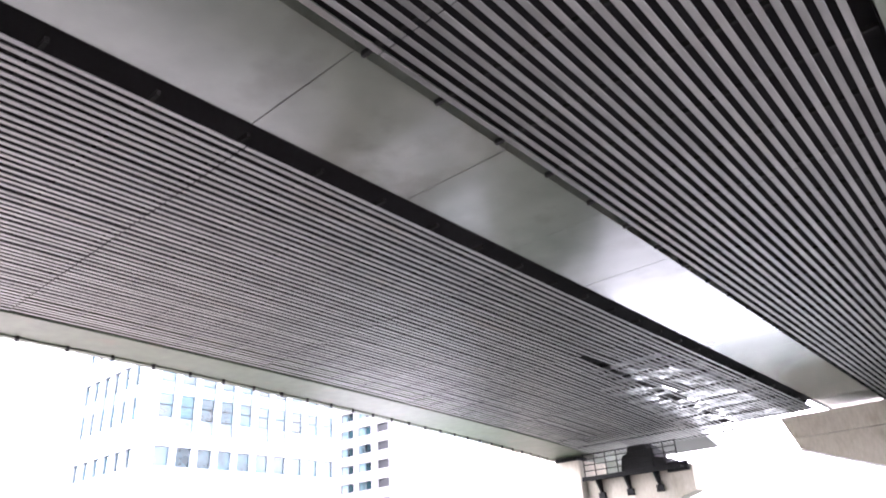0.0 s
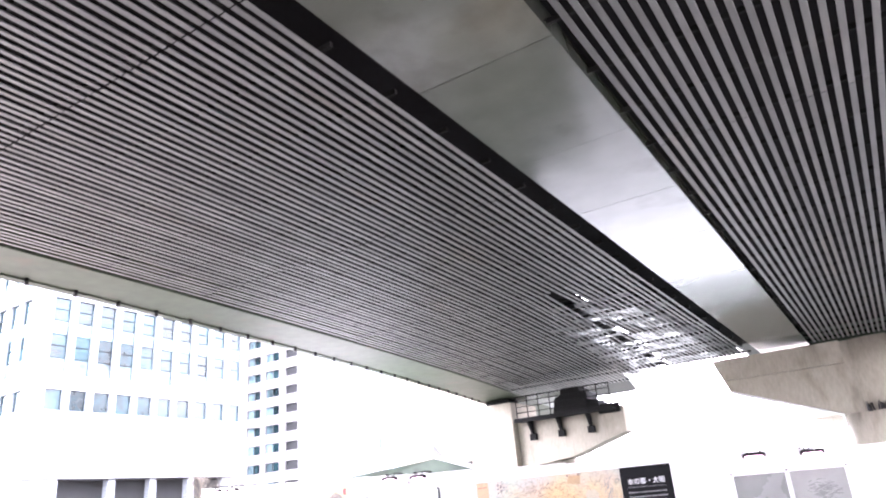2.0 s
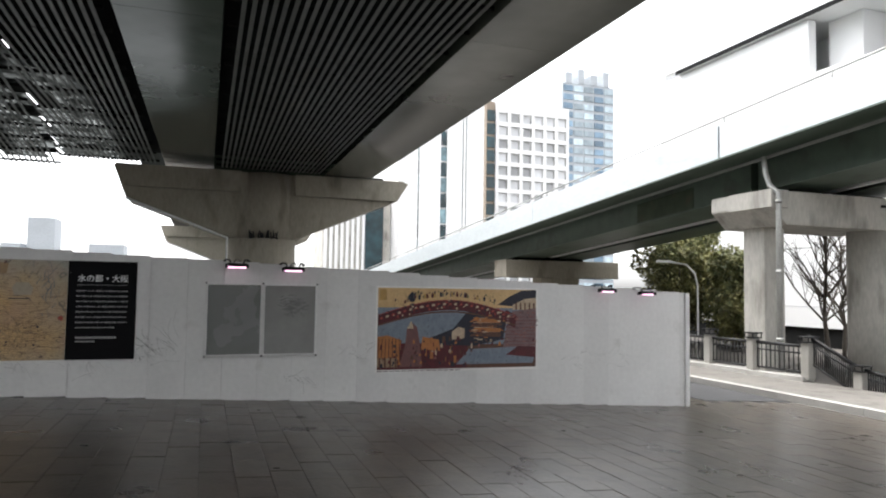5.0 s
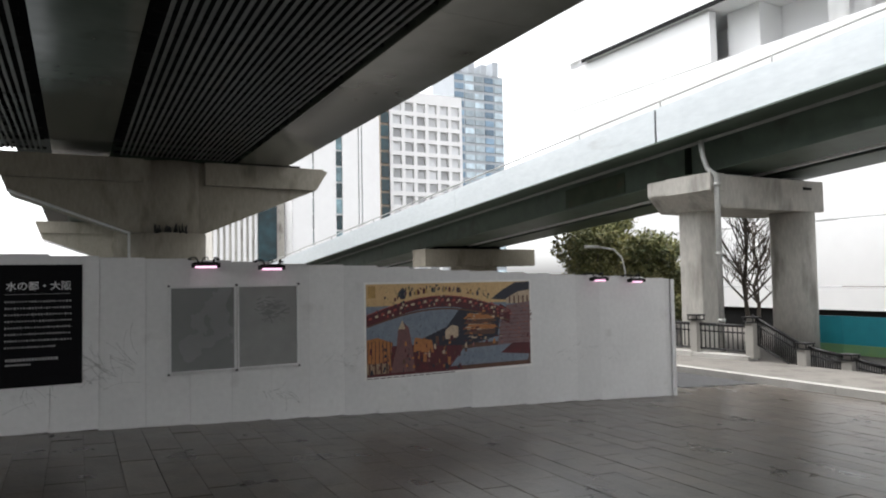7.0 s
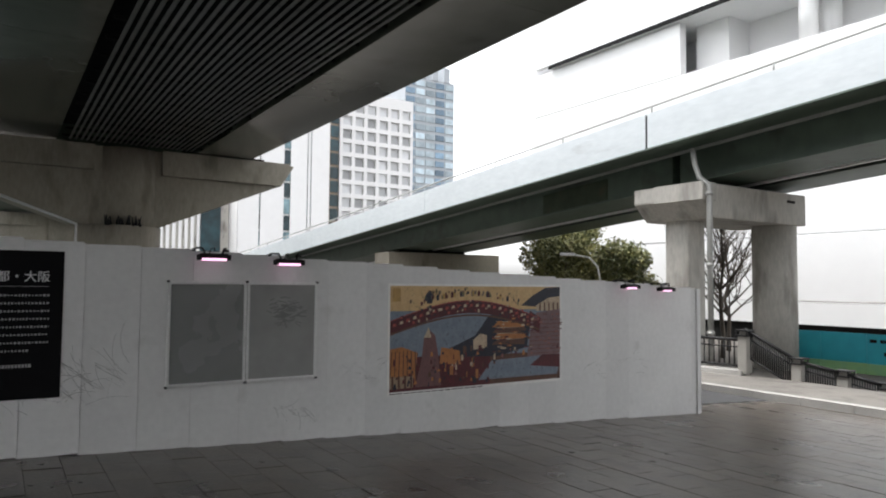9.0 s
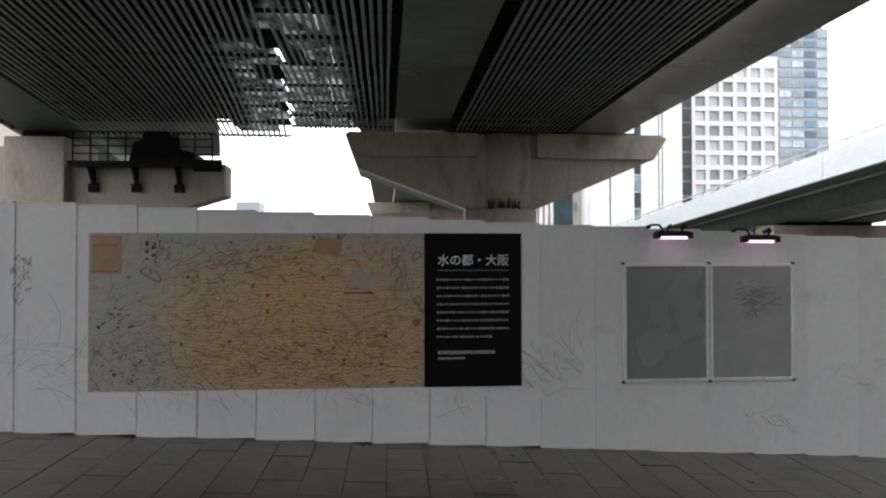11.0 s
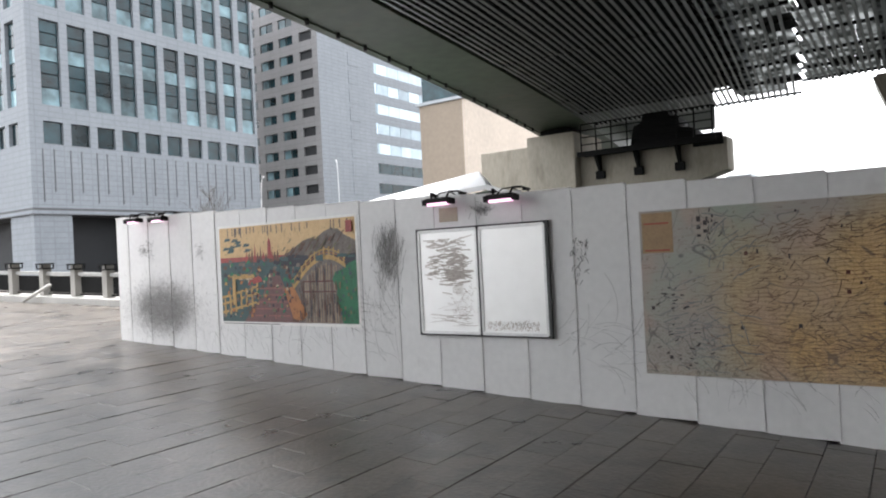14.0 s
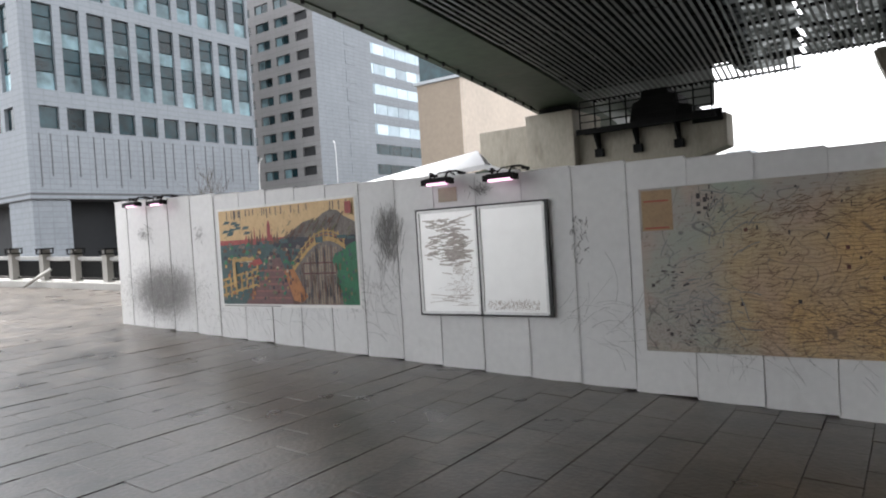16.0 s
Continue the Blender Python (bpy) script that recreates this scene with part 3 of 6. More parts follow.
slope_box("cable_duct", 11.0, 11.06, -30, 80, -0.2, -0.12, GALV, ramp, "grey cable duct under the slab")
slope_box("pale_conduit", 13.8, 13.95, -30, 80, -0.99, -0.9, WHITE_WALL, ramp, "pale conduit between the girders")
# thin darker patch on the near face of the girder
slope_box("splice_plate", 11.57, 11.6, 21.2, 24.5, -0.93, -0.2, GIRDER_PALE, ramp, "thin darker patch on the girder")
rail = tagged(empty("ramp_rail", (10.3, 18, 6.8)), "grey tubular rail on top of the ramp parapet", "rail")
part("rail_tube", pipe([(10.31, y, ramp_low(y) + 1.27) for y in (-30, 80)], 0.035), GALV, rail)
for k in range(28):
    y = -28 + k * 3.85
    part("stanchion", pipe([(10.31, y, ramp_low(y) + 1.05), (10.31, y, ramp_low(y) + 1.27)], 0.03, 6), GALV, rail)

bent = tagged(empty("ramp_pier", (13, 18, -0.9)), "grey concrete ramp pier with a long cap on two columns", "pier")
part("cap", prism([(10.65, 4.6), (10.65, 4.15), (11.2, 3.62), (15.95, 3.62), (15.95, 4.6)], "y", 16.75, 19.2, bevel=0.02), GREY_CONCRETE, bent)
part("bearing", box(11.9, 13.0, 17.2, 18.6, 4.6, 4.72), DARK_STEEL, bent)
part("bearing", box(14.5, 15.6, 17.2, 18.6, 4.6, 4.72), DARK_STEEL, bent)
part("square_column", box(11.35, 12.15, 17.75, 18.6, -1.2, 3.63, 0.06), GREY_CONCRETE, bent)
part("end_step", box(10.62, 11.25, 16.7, 18.4, 4.1, 4.62, 0.02), GREY_CONCRETE, bent)
part("cap_inset", box(14.9, 15.3, 16.72, 16.76, 4.3, 4.38), DARK_STEEL, bent, "dark vent slot")
part("round_column", drum(15.3, 17.45, -1.2, 3.63, 0.67), GREY_CONCRETE, bent)
drain = tagged(empty("drain_pipe", (11.8, 17.5, 0)), "grey drain pipe bent down the ramp pier", "pipe")
part("tube", pipe([(10.75, 17.1, 5.62), (10.78, 17.1, 5.4), (10.72, 17.0, 5.1), (10.76, 16.9, 4.75), (10.76, 16.58, 4.5), (10.76, 16.58, 3.7), (10.76, 16.58, -1.0)], 0.08, 10), GALV, drain)
for z in (0.3, 2.2, 4.2):
    part("clamp", drum(10.76, 16.58, z, z + 0.1, 0.105, 12), GALV, drain)
bent2 = tagged(empty("ramp_pier", (14.5, 36, -0.9)), "pale concrete ramp pier with a broad cap", "pier")
part("cap", box(10.9, 18.0, 35.6, 37.2, 2.35, 3.3, 0.03), CONCRETE, bent2)
part("column", box(13.2, 15.6, 35.9, 37, -1.2, 2.36), CONCRETE, bent2)
part("bearing", box(11.8, 15.9, 36.0, 36.8, 3.3, 3.5), DARK_STEEL, bent2)


# ---- hoarding: white steel panels, each a step lower than the last ----
WALL_Y = 11.86
hoarding = tagged(empty("hoarding", (-6.6, WALL_Y, 0)), "long white steel site hoarding, scuffed, stepping down the slope", "hoarding", kind="structure")
LEFT, RIGHT = -16.96, 3.79


def panel_top(x):
    s = x - 3.79
    return 1.6 - 0.0472 * s - 0.00042 * s * s


PANEL_W = 0.496
edges = [LEFT] + [x for x in (-9.71 + PANEL_W * k for k in range(-14, 28)) if LEFT + 0.1 < x < RIGHT - 0.05] + [RIGHT]
for x0, x1 in zip(edges, edges[1:]):
    base, top = rise(x0 + 0.1) - 0.01 + random.uniform(-0.006, 0.01), panel_top((x0 + x1) / 2) + random.uniform(-0.006, 0.006)
    lean = random.uniform(-0.0015, 0.0015)
    bm = bmesh.new()
    prof = [(x0 + 0.002, WALL_Y + 0.005), (x0 + 0.0125, WALL_Y + lean), (x1 - 0.006, WALL_Y - 0.0065 + lean), (x1 + 0.008, WALL_Y - 0.0065 + lean), (x1 + 0.008, WALL_Y + 0.003), (x1 - 0.004, WALL_Y + 0.003), (x1 - 0.004, WALL_Y + 0.03), (x0 + 0.002, WALL_Y + 0.03)]
    prism(prof, "z", base, top, bm)
    part("panel", bm, PANEL, hoarding)
    part("top_cap", box(x0 + 0.002, x1 - 0.006, WALL_Y - 0.009, WALL_Y + 0.05, top + 0.0005, top + 0.012), PANEL, hoarding)
part("end_post", box(RIGHT + 0.014, RIGHT + 0.1, WALL_Y - 0.04, WALL_Y + 0.07, rise(RIGHT) + 0.0, 1.6, 0.006), PANEL, hoarding)
part("return_panel", box(RIGHT + 0.02, RIGHT + 0.06, WALL_Y + 0.08, WALL_Y + 3.0, rise(RIGHT) + 0.02, 1.6), PANEL, hoarding)
part("return_panel", box(LEFT - 0.05, LEFT - 0.01, WALL_Y + 0.05, WALL_Y + 2.6, rise(LEFT) - 0.02, 2.42), PANEL, hoarding)
# dark strip added behind the panels: stops light leaking through, shades the foot gaps
part("kick_strip", sloped_slab(LEFT, RIGHT, WALL_Y + 0.045, WALL_Y + 0.07, -0.03, 0.12), DARK_STEEL, hoarding)
for z in (0.55, 1.4):
    part("back_rail", pipe([(LEFT, WALL_Y + 0.08, z + 0.35), (RIGHT, WALL_Y + 0.08, z - 0.55)], 0.024, 6), GALV, hoarding)

FACE = WALL_Y - 0.0095


def sheet(x0, x1, z0, z1, depth, thick=0.002):
    """A thin flat piece lying on the hoarding, depth in front of its face."""
    return box(x0, x1, FACE - depth - thick, FACE - depth, z0, z1)


def cut(points, depth, thick=0.0012):
    """A flat printed shape with the outline given in x and z."""
    return prism(points, "y", FACE - depth - thick, FACE - depth)


def scribbles(name, label, x0, x1, z0, z1, n, length, width, seed, mat=SCUFF, depth=0.0, way=None, dense=False, curl=1.2, spread=0.35):
    """Many thin curved strokes rubbed on the surface."""
    r = random.Random(seed)
    bm = bmesh.new()
    for _ in range(n):
        if dense:
            x, z = r.gauss((x0 + x1) / 2, (x1 - x0) / 5), r.gauss((z0 + z1) / 2, (z1 - z0) / 5)
        else:
            x, z = r.uniform(x0, x1), r.uniform(z0, z1)
        a = (r.uniform(0, math.tau) if way is None else r.gauss(way, spread))
        bend = r.uniform(-curl, curl)
        ln, wd = length * r.uniform(0.4, 1.3), width * r.uniform(0.4, 1.2)
        pts = [(x, z)]
        for k in range(4):
            a += bend / 4
            pts.append((pts[-1][0] + math.cos(a) * ln / 4, pts[-1][1] + math.sin(a) * ln / 4))
        for (ax, az), (bx, bz) in zip(pts, pts[1:]):
            dx, dz = bx - ax, bz - az
            d = math.hypot(dx, dz) or 1
            ox, oz = -dz / d * wd / 2, dx / d * wd / 2
            y = FACE - depth - r.uniform(0.0006, 0.002)
            q = [bm.verts.new((px, y, pz)) for px, pz in ((ax + ox, az + oz), (bx + ox, bz + oz), (bx - ox, bz - oz), (ax - ox, az - oz))]
            bm.faces.new(q)
    return tagged(part(name, bm, mat), label, "scuff marks", kind="stuff")


scribbles("scuff_marks", "dark cloud of rubbed pen strokes on the white hoarding", -16.75, -14.95, 0.66, 1.5, 9000, 0.05, 0.003, 3, dense=True)
scribbles("scuff_marks", "dark bush of rubbed strokes on the white hoarding", -12.02, -11.6, 1.32, 1.96, 300, 0.15, 0.005, 5, way=1.5, dense=True, curl=0.5, spread=0.22)
scribbles("scuff_marks", "thin dark strokes under the scribbled bush", -11.95, -11.65, 1.15, 1.45, 30, 0.25, 0.004, 25, way=1.5, curl=0.4, spread=0.3)
scribbles("scuff_marks", "fine grey scratches on the white hoarding", -14.9, -11.7, 0.5, 0.9, 90, 0.35, 0.003, 6, way=1.9)
scribbles("scuff_marks", "fine grey scratches on the white hoarding", -16.35, -16.05, 1.82, 2.0, 60, 0.09, 0.006, 7)
scribbles("scuff_marks", "small grey scrawl on the white hoarding", -15.05, -14.9, 1.75, 1.95, 26, 0.07, 0.006, 17)
scribbles("scuff_marks", "small grey smudges on the white hoarding", -9.75, -9.55, 1.3, 1.7, 40, 0.05, 0.008, 18, way=1.5)
scribbles("scuff_marks", "fine grey scratches on the white hoarding", -12.3, -11.6, 0.8, 1.2, 36, 0.35, 0.0035, 8, way=2.5)
scribbles("scuff_marks", "fine grey scratches on the white hoarding", -9.9, -9.2, 0.6, 1.0, 26, 0.4, 0.0025, 9, way=0.4)
scribbles("scuff_marks", "fine grey scratches on the white hoarding", -5.4, -4.8, 0.45, 0.85, 34, 0.35, 0.003, 10, way=2.5)
scribbles("scuff_marks", "fine grey scratches on the white hoarding", -9.0, -5.6, 0.3, 0.56, 50, 0.25, 0.0025, 11, way=2.0)
scribbles("scuff_marks", "fine grey scratches on the white hoarding", -2.6, -2.1, 0.5, 0.75, 18, 0.2, 0.002, 12, way=0.2)
scribbles("scuff_marks", "fine grey scratches on the white hoarding", 1.2, 2.6, 0.3, 0.55, 26, 0.2, 0.002, 13, way=0.2)
scribbles("scuff_marks", "fine grey scratches on the white hoarding", -3.4, -3.0, 0.2, 0.32, 14, 0.18, 0.004, 14, way=-0.4)
scribbles("scuff_marks", "small smudge over the white notice board", -10.75, -10.5, 2.0, 2.1, 60, 0.06, 0.004, 15, dense=True)


# ---- old town map ----
def map_material():
    """Grey-blue outskirts, ochre town blocks, fine dark street lines, printed on one sheet."""
    m = bpy.data.materials.new("printed_old_map")
    m.use_nodes = True
    n, l = m.node_tree.nodes, m.node_tree.links
    bsdf = n["Principled BSDF"]
    bsdf.inputs["Roughness"].default_value = 0.5
    geo = n.new("ShaderNodeNewGeometry")
    flat = n.new("ShaderNodeMapping")
    flat.inputs["Scale"].default_value = (1, 0, 1)
    l.new(geo.outputs["Position"], flat.inputs[0])
    warp = n.new("ShaderNodeTexNoise")
    warp.inputs["Scale"].default_value, warp.inputs["Detail"].default_value = 1.6, 3
    l.new(flat.outputs[0], warp.inputs["Vector"])

    def math_of(op, a, b=0.0, c=0.0):
        t = n.new("ShaderNodeMath")
        t.operation = op
        for i, v in enumerate((a, b, c)):
            if isinstance(v, (int, float)):
                t.inputs[i].default_value = v
            else:
                l.new(v, t.inputs[i])
        return t.outputs[0]

    def blend(f, a, b):
        t = n.new("ShaderNodeMix")
        t.data_type = "RGBA"
        l.new(f, t.inputs["Factor"])
        for key, v in (("A", a), ("B", b)):
            if isinstance(v, tuple):
                t.inputs[key].default_value = (*v, 1)
            else:
                l.new(v, t.inputs[key])
        return t.outputs["Result"]

    def step(v, lo, hi):
        t = n.new("ShaderNodeMapRange")
        t.inputs["From Min"].default_value, t.inputs["From Max"].default_value = lo, hi
        l.new(v, t.inputs["Value"])
        return t.outputs[0]

    # town area: a soft ellipse round the middle, ragged by noise
    axes = n.new("ShaderNodeSeparateXYZ")
    l.new(flat.outputs[0], axes.inputs[0])
    ex = math_of("DIVIDE", math_of("ADD", axes.outputs[0], 7.25), 1.05)
    ez = math_of("DIVIDE", math_of("ADD", axes.outputs[2], -1.05), 0.68)
    rad = math_of("ADD", math_of("MULTIPLY", ex, ex), math_of("MULTIPLY", ez, ez))
    rad = math_of("ADD", rad, math_of("MULTIPLY", math_of("SUBTRACT", warp.outputs[0], 0.5), 3.4))
    town = step(rad, 2.1, 0.1)
    ground = blend(step(warp.outputs[0], 0.4, 0.6), (0.34, 0.375, 0.32), (0.38, 0.345, 0.31))
    base = blend(town, ground, (0.6, 0.4, 0.19))
    rose = n.new("ShaderNodeTexNoise")
    rose.inputs["Scale"].default_value = 3.0
    l.new(flat.outputs[0], rose.inputs["Vector"])
    base = blend(math_of("MULTIPLY", step(rose.outputs[0], 0.5, 0.66), 0.4), base, (0.5, 0.34, 0.27))
    # streets: fine grid in the town
    bend = n.new("ShaderNodeVectorMath")
    bend.operation = "MULTIPLY_ADD"
    l.new(warp.outputs[1], bend.inputs[0])
    bend.inputs[1].default_value = (0.25, 0, 0.22)
    l.new(flat.outputs[0], bend.inputs[2])
    bent_axes = n.new("ShaderNodeSeparateXYZ")
    l.new(bend.outputs[0], bent_axes.inputs[0])
    gx = math_of("FRACT", math_of("MULTIPLY", bent_axes.outputs[0], 21.0))
    gz = math_of("FRACT", math_of("MULTIPLY", bent_axes.outputs[2], 34.0))
    line = math_of("MAXIMUM", math_of("LESS_THAN", gx, 0.05), math_of("LESS_THAN", gz, 0.22))
    base = blend(math_of("MULTIPLY", math_of("MULTIPLY", line, town), 0.55), base, (0.2, 0.12, 0.05))
    # winding lanes and rivers elsewhere
    flow = n.new("ShaderNodeMapping")
    flow.inputs["Scale"].default_value = (0.3, 1, 2.1)
    l.new(bend.outputs[0], flow.inputs[0])
    for size, levels, thin, share, tone in ((1.7, 8.0, 0.035, 0.6, (0.07, 0.075, 0.08)), (4.2, 13.0, 0.1, 0.7, (0.13, 0.065, 0.045)), (8.5, 9.0, 0.1, 0.35, (0.13, 0.07, 0.045))):
        field = n.new("ShaderNodeTexNoise")
        field.inputs["Scale"].default_value, field.inputs["Detail"].default_value, field.inputs["Distortion"].default_value = size, 2.5, 0.6
        l.new(flow.outputs[0] if size > 2 else flat.outputs[0], field.inputs["Vector"])
        off = math_of("ABSOLUTE", math_of("SUBTRACT", math_of("FRACT", math_of("MULTIPLY", field.outputs[0], levels)), 0.5))
        mark = math_of("MULTIPLY", step(off, thin, thin * 0.3), share)
        if size > 2:
            mark = math_of("MULTIPLY", mark, math_of("MULTIPLY_ADD", town, 0.75, 0.25))
        base = blend(mark, base, tone)
    small = n.new("ShaderNodeTexVoronoi")
    small.feature = "DISTANCE_TO_EDGE"
    small.inputs["Scale"].default_value = 24
    l.new(bend.outputs[0], small.inputs["Vector"])
    base = blend(math_of("MULTIPLY", step(small.outputs["Distance"], 0.05, 0.01), 0.05), base, (0.15, 0.1, 0.075))
    wave = n.new("ShaderNodeTexWave")
    wave.inputs["Scale"].default_value, wave.inputs["Distortion"].default_value, wave.inputs["Detail"].default_value = 7.0, 22, 4
    wave.inputs["Detail Scale"].default_value = 1.6
    wave.bands_direction = "Z"
    l.new(flat.outputs[0], wave.inputs["Vector"])
    contour = math_of("MULTIPLY", math_of("MULTIPLY", step(wave.outputs["Fac"], 0.13, 0.0), 0.6), step(axes.outputs[2], 1.35, 0.6))
    base = blend(contour, base, (0.13, 0.1, 0.08))
    ink = n.new("ShaderNodeTexNoise")
    ink.inputs["Scale"].default_value, ink.inputs["Detail"].default_value = 26, 5
    l.new(flat.outputs[0], ink.inputs["Vector"])
    base = blend(math_of("MULTIPLY", step(ink.outputs[0], 0.61, 0.68), 0.6), base, (0.1, 0.07, 0.05))
    l.new(base, bsdf.inputs["Base Color"])
    return m


MAP_PRINT = map_material()
OCHRE = material("ochre_print", (0.38, 0.25, 0.135), (0.29, 0.195, 0.11), 0.5, grain=50, blotch=8, bump=0.0)
RED_PRINT = material("red_print", (0.4, 0.08, 0.05), rough=0.5, bump=0.0)
INK = material("dark_ink", (0.06, 0.05, 0.05), rough=0.5, bump=0.0)
PALE_PRINT = material("pale_grey_print", (0.42, 0.36, 0.27), rough=0.5, grain=20, bump=0.0)
MAROON_INK = material("maroon_ink", (0.16, 0.06, 0.045), (0.09, 0.045, 0.035), 0.5, grain=60, bump=0.0)
STREET_INK = material("brown_street_ink", (0.15, 0.1, 0.065), (0.25, 0.17, 0.11), 0.5, grain=30, bump=0.0)
GREY_INK = material("blue_grey_ink", (0.15, 0.155, 0.155), (0.25, 0.25, 0.24), 0.5, grain=30, bump=0.0)
old_map = tagged(empty("map_poster", (-7.69, FACE, 0.57)), "large old town map print, ochre streets on grey-blue ground", "poster")
part("sheet", sheet(-9.1, -6.272, 0.571, 1.912, 0.0), MAP_PRINT, old_map)
part("legend_box", sheet(-9.08, -8.83, 1.565, 1.895, 0.002, 0.001), OCHRE, old_map)
for z in (1.58, 1.8):
    part("legend_rule", sheet(-9.06, -8.86, z, z + 0.012, 0.003, 0.001), RED_PRINT, old_map)
for k in range(5):
    part("title_stroke", sheet(-8.64 + k % 2 * 0.05, -8.61 + k % 2 * 0.05, 1.68 + k * 0.03, 1.7 + k * 0.036, 0.002, 0.001), INK, old_map)
part("castle_moat", cut([(-6.9, 1.44), (-6.7, 1.44), (-6.68, 1.54), (-6.74, 1.61), (-6.88, 1.61), (-6.93, 1.54)], 0.002), PALE_PRINT, old_map)
part("castle_line", sheet(-6.97, -6.72, 1.385, 1.4, 0.002, 0.001), INK, old_map)
part("island", cut([(-7.25, 1.74), (-7.0, 1.72), (-6.98, 1.86), (-7.2, 1.88)], 0.002), OCHRE, old_map)
part("red_seal", prism([(-6.34 + 0.035 * math.cos(k * 0.524), 1.13 + 0.035 * math.sin(k * 0.524)) for k in range(12)], "y", FACE - 0.0035, FACE - 0.002), RED_PRINT, old_map)
for x, z in ((-7.24, 1.86), (-7.03, 1.86), (-6.98, 0.8), (-7.63, 1.36), (-7.63, 1.22), (-9.03, 1.1), (-8.35, 0.95), (-7.95, 0.97), (-6.62, 1.0), (-6.66, 0.76), (-8.9, 0.7), (-8.3, 1.52)):
    part("map_mark", sheet(x, x + 0.026, z, z + 0.03, 0.0022, 0.001), MAROON_INK if z > 1.15 else INK, old_map)



def map_strokes(name, seed, n, spots, length, width, mat, spread):
    """Short inked strokes, thickest round the given spots (x, z, reach across, reach up, slope)."""
    r = random.Random(seed)
    bm = bmesh.new()
    for _ in range(n):
        sx, sz, rx, rz, slope = r.choice(spots)
        x, z = r.gauss(sx, rx), r.gauss(sz, rz)
        if not (-9.06 < x < -6.32 and 0.6 < z < 1.88) or (x < -8.8 and z > 1.54):
            continue
        a, ln, wd = r.gauss(slope, spread), length * r.uniform(0.3, 1.4), width * r.uniform(0.5, 1.3)
        bend = r.uniform(-0.6, 0.6)
        for k in range(3):
            dx, dz = math.cos(a) * ln / 3, math.sin(a) * ln / 3
            ox, oz = -math.sin(a) * wd / 2, math.cos(a) * wd / 2
            y = FACE - 0.0052 - r.uniform(0, 0.0008)
            bm.faces.new([bm.verts.new((px, y, pz)) for px, pz in ((x + ox, z + oz), (x + dx + ox, z + dz + oz), (x + dx - ox, z + dz - oz), (x - ox, z - oz))])
            x, z, a = x + dx, z + dz, a + bend / 3
    tagged(part(name, bm, mat, old_map), kind="stuff")


map_strokes("street_ink", 41, 420, [(-7.9, 0.85, 0.32, 0.13, -0.25), (-7.3, 0.83, 0.35, 0.12, 0.1), (-8.05, 1.3, 0.2, 0.22, 0.5), (-7.75, 1.68, 0.3, 0.08, 0.1), (-6.75, 0.95, 0.2, 0.15, 0.3)], 0.085, 0.0065, STREET_INK, 0.35)
map_strokes("river_ink", 42, 150, [(-8.85, 1.1, 0.12, 0.25, 0.3), (-8.6, 0.85, 0.2, 0.15, -0.5), (-8.5, 1.6, 0.12, 0.18, 0.7), (-6.5, 1.5, 0.1, 0.2, 1.3)], 0.13, 0.007, GREY_INK, 0.5)
map_strokes("lettering", 43, 95, [(-8.85, 0.75, 0.15, 0.1, 0.1), (-8.9, 1.25, 0.08, 0.1, 0.1), (-8.55, 1.73, 0.03, 0.07, 1.5), (-7.6, 1.35, 0.35, 0.3, 1.5), (-7.1, 0.8, 0.4, 0.12, 0.2)], 0.035, 0.012, INK, 0.3)

# ---- black text panel ----
sign = tagged(empty("text_panel", (-5.84, FACE, 0.57)), "black printed panel with white lettering beside the map", "sign")
part("sheet", sheet(-6.27, -5.41, 0.567, 1.913, 0.0), BLACK_PANEL, sign)


def lettering(body, x, z, size, parent, mat, depth):
    curve = bpy.data.curves.new("lettering", "FONT")
    curve.body, curve.size, curve.extrude, curve.align_x = body, size, 0.0006, "LEFT"
    curve.offset = 0.0006
    curve.materials.append(mat)
    ob = new("lettering", curve)
    ob.matrix_basis = pose(x, FACE - depth, z, 90, 0, 0)
    ob.parent = parent
    ob.matrix_parent_inverse = parent.matrix_world.inverted()
    return ob


lettering("水の都・大阪", -6.155, 1.638, 0.106, sign, LETTER, 0.0032)
part("rule", sheet(-6.16, -5.53, 1.585, 1.589, 0.002, 0.001), LETTER_DIM, sign)
r2 = random.Random(21)
for k in range(8):
    z, x = 1.505 - k * 0.0715, -6.16
    stop = -5.52 if k < 7 else -5.67
    while x < stop:
        w = r2.uniform(0.012, 0.022)
        h = r2.uniform(0.01, 0.022)
        part("text_bar", sheet(x, min(x + w, stop), z - h / 2, z + h / 2, 0.002, 0.001), LETTER_DIM, sign)
        x += w + 0.011
for k, (z, h, stop) in enumerate(((0.868, 0.03, -5.66), (0.815, 0.018, -5.93))):
    x = -6.15
    while x < stop:
        w = r2.uniform(0.012, 0.024)
        part("text_bar", sheet(x, x + w, z - h / 2, z + h / 2, 0.002, 0.001), LETTER_DIM, sign)
        x += w + 0.007


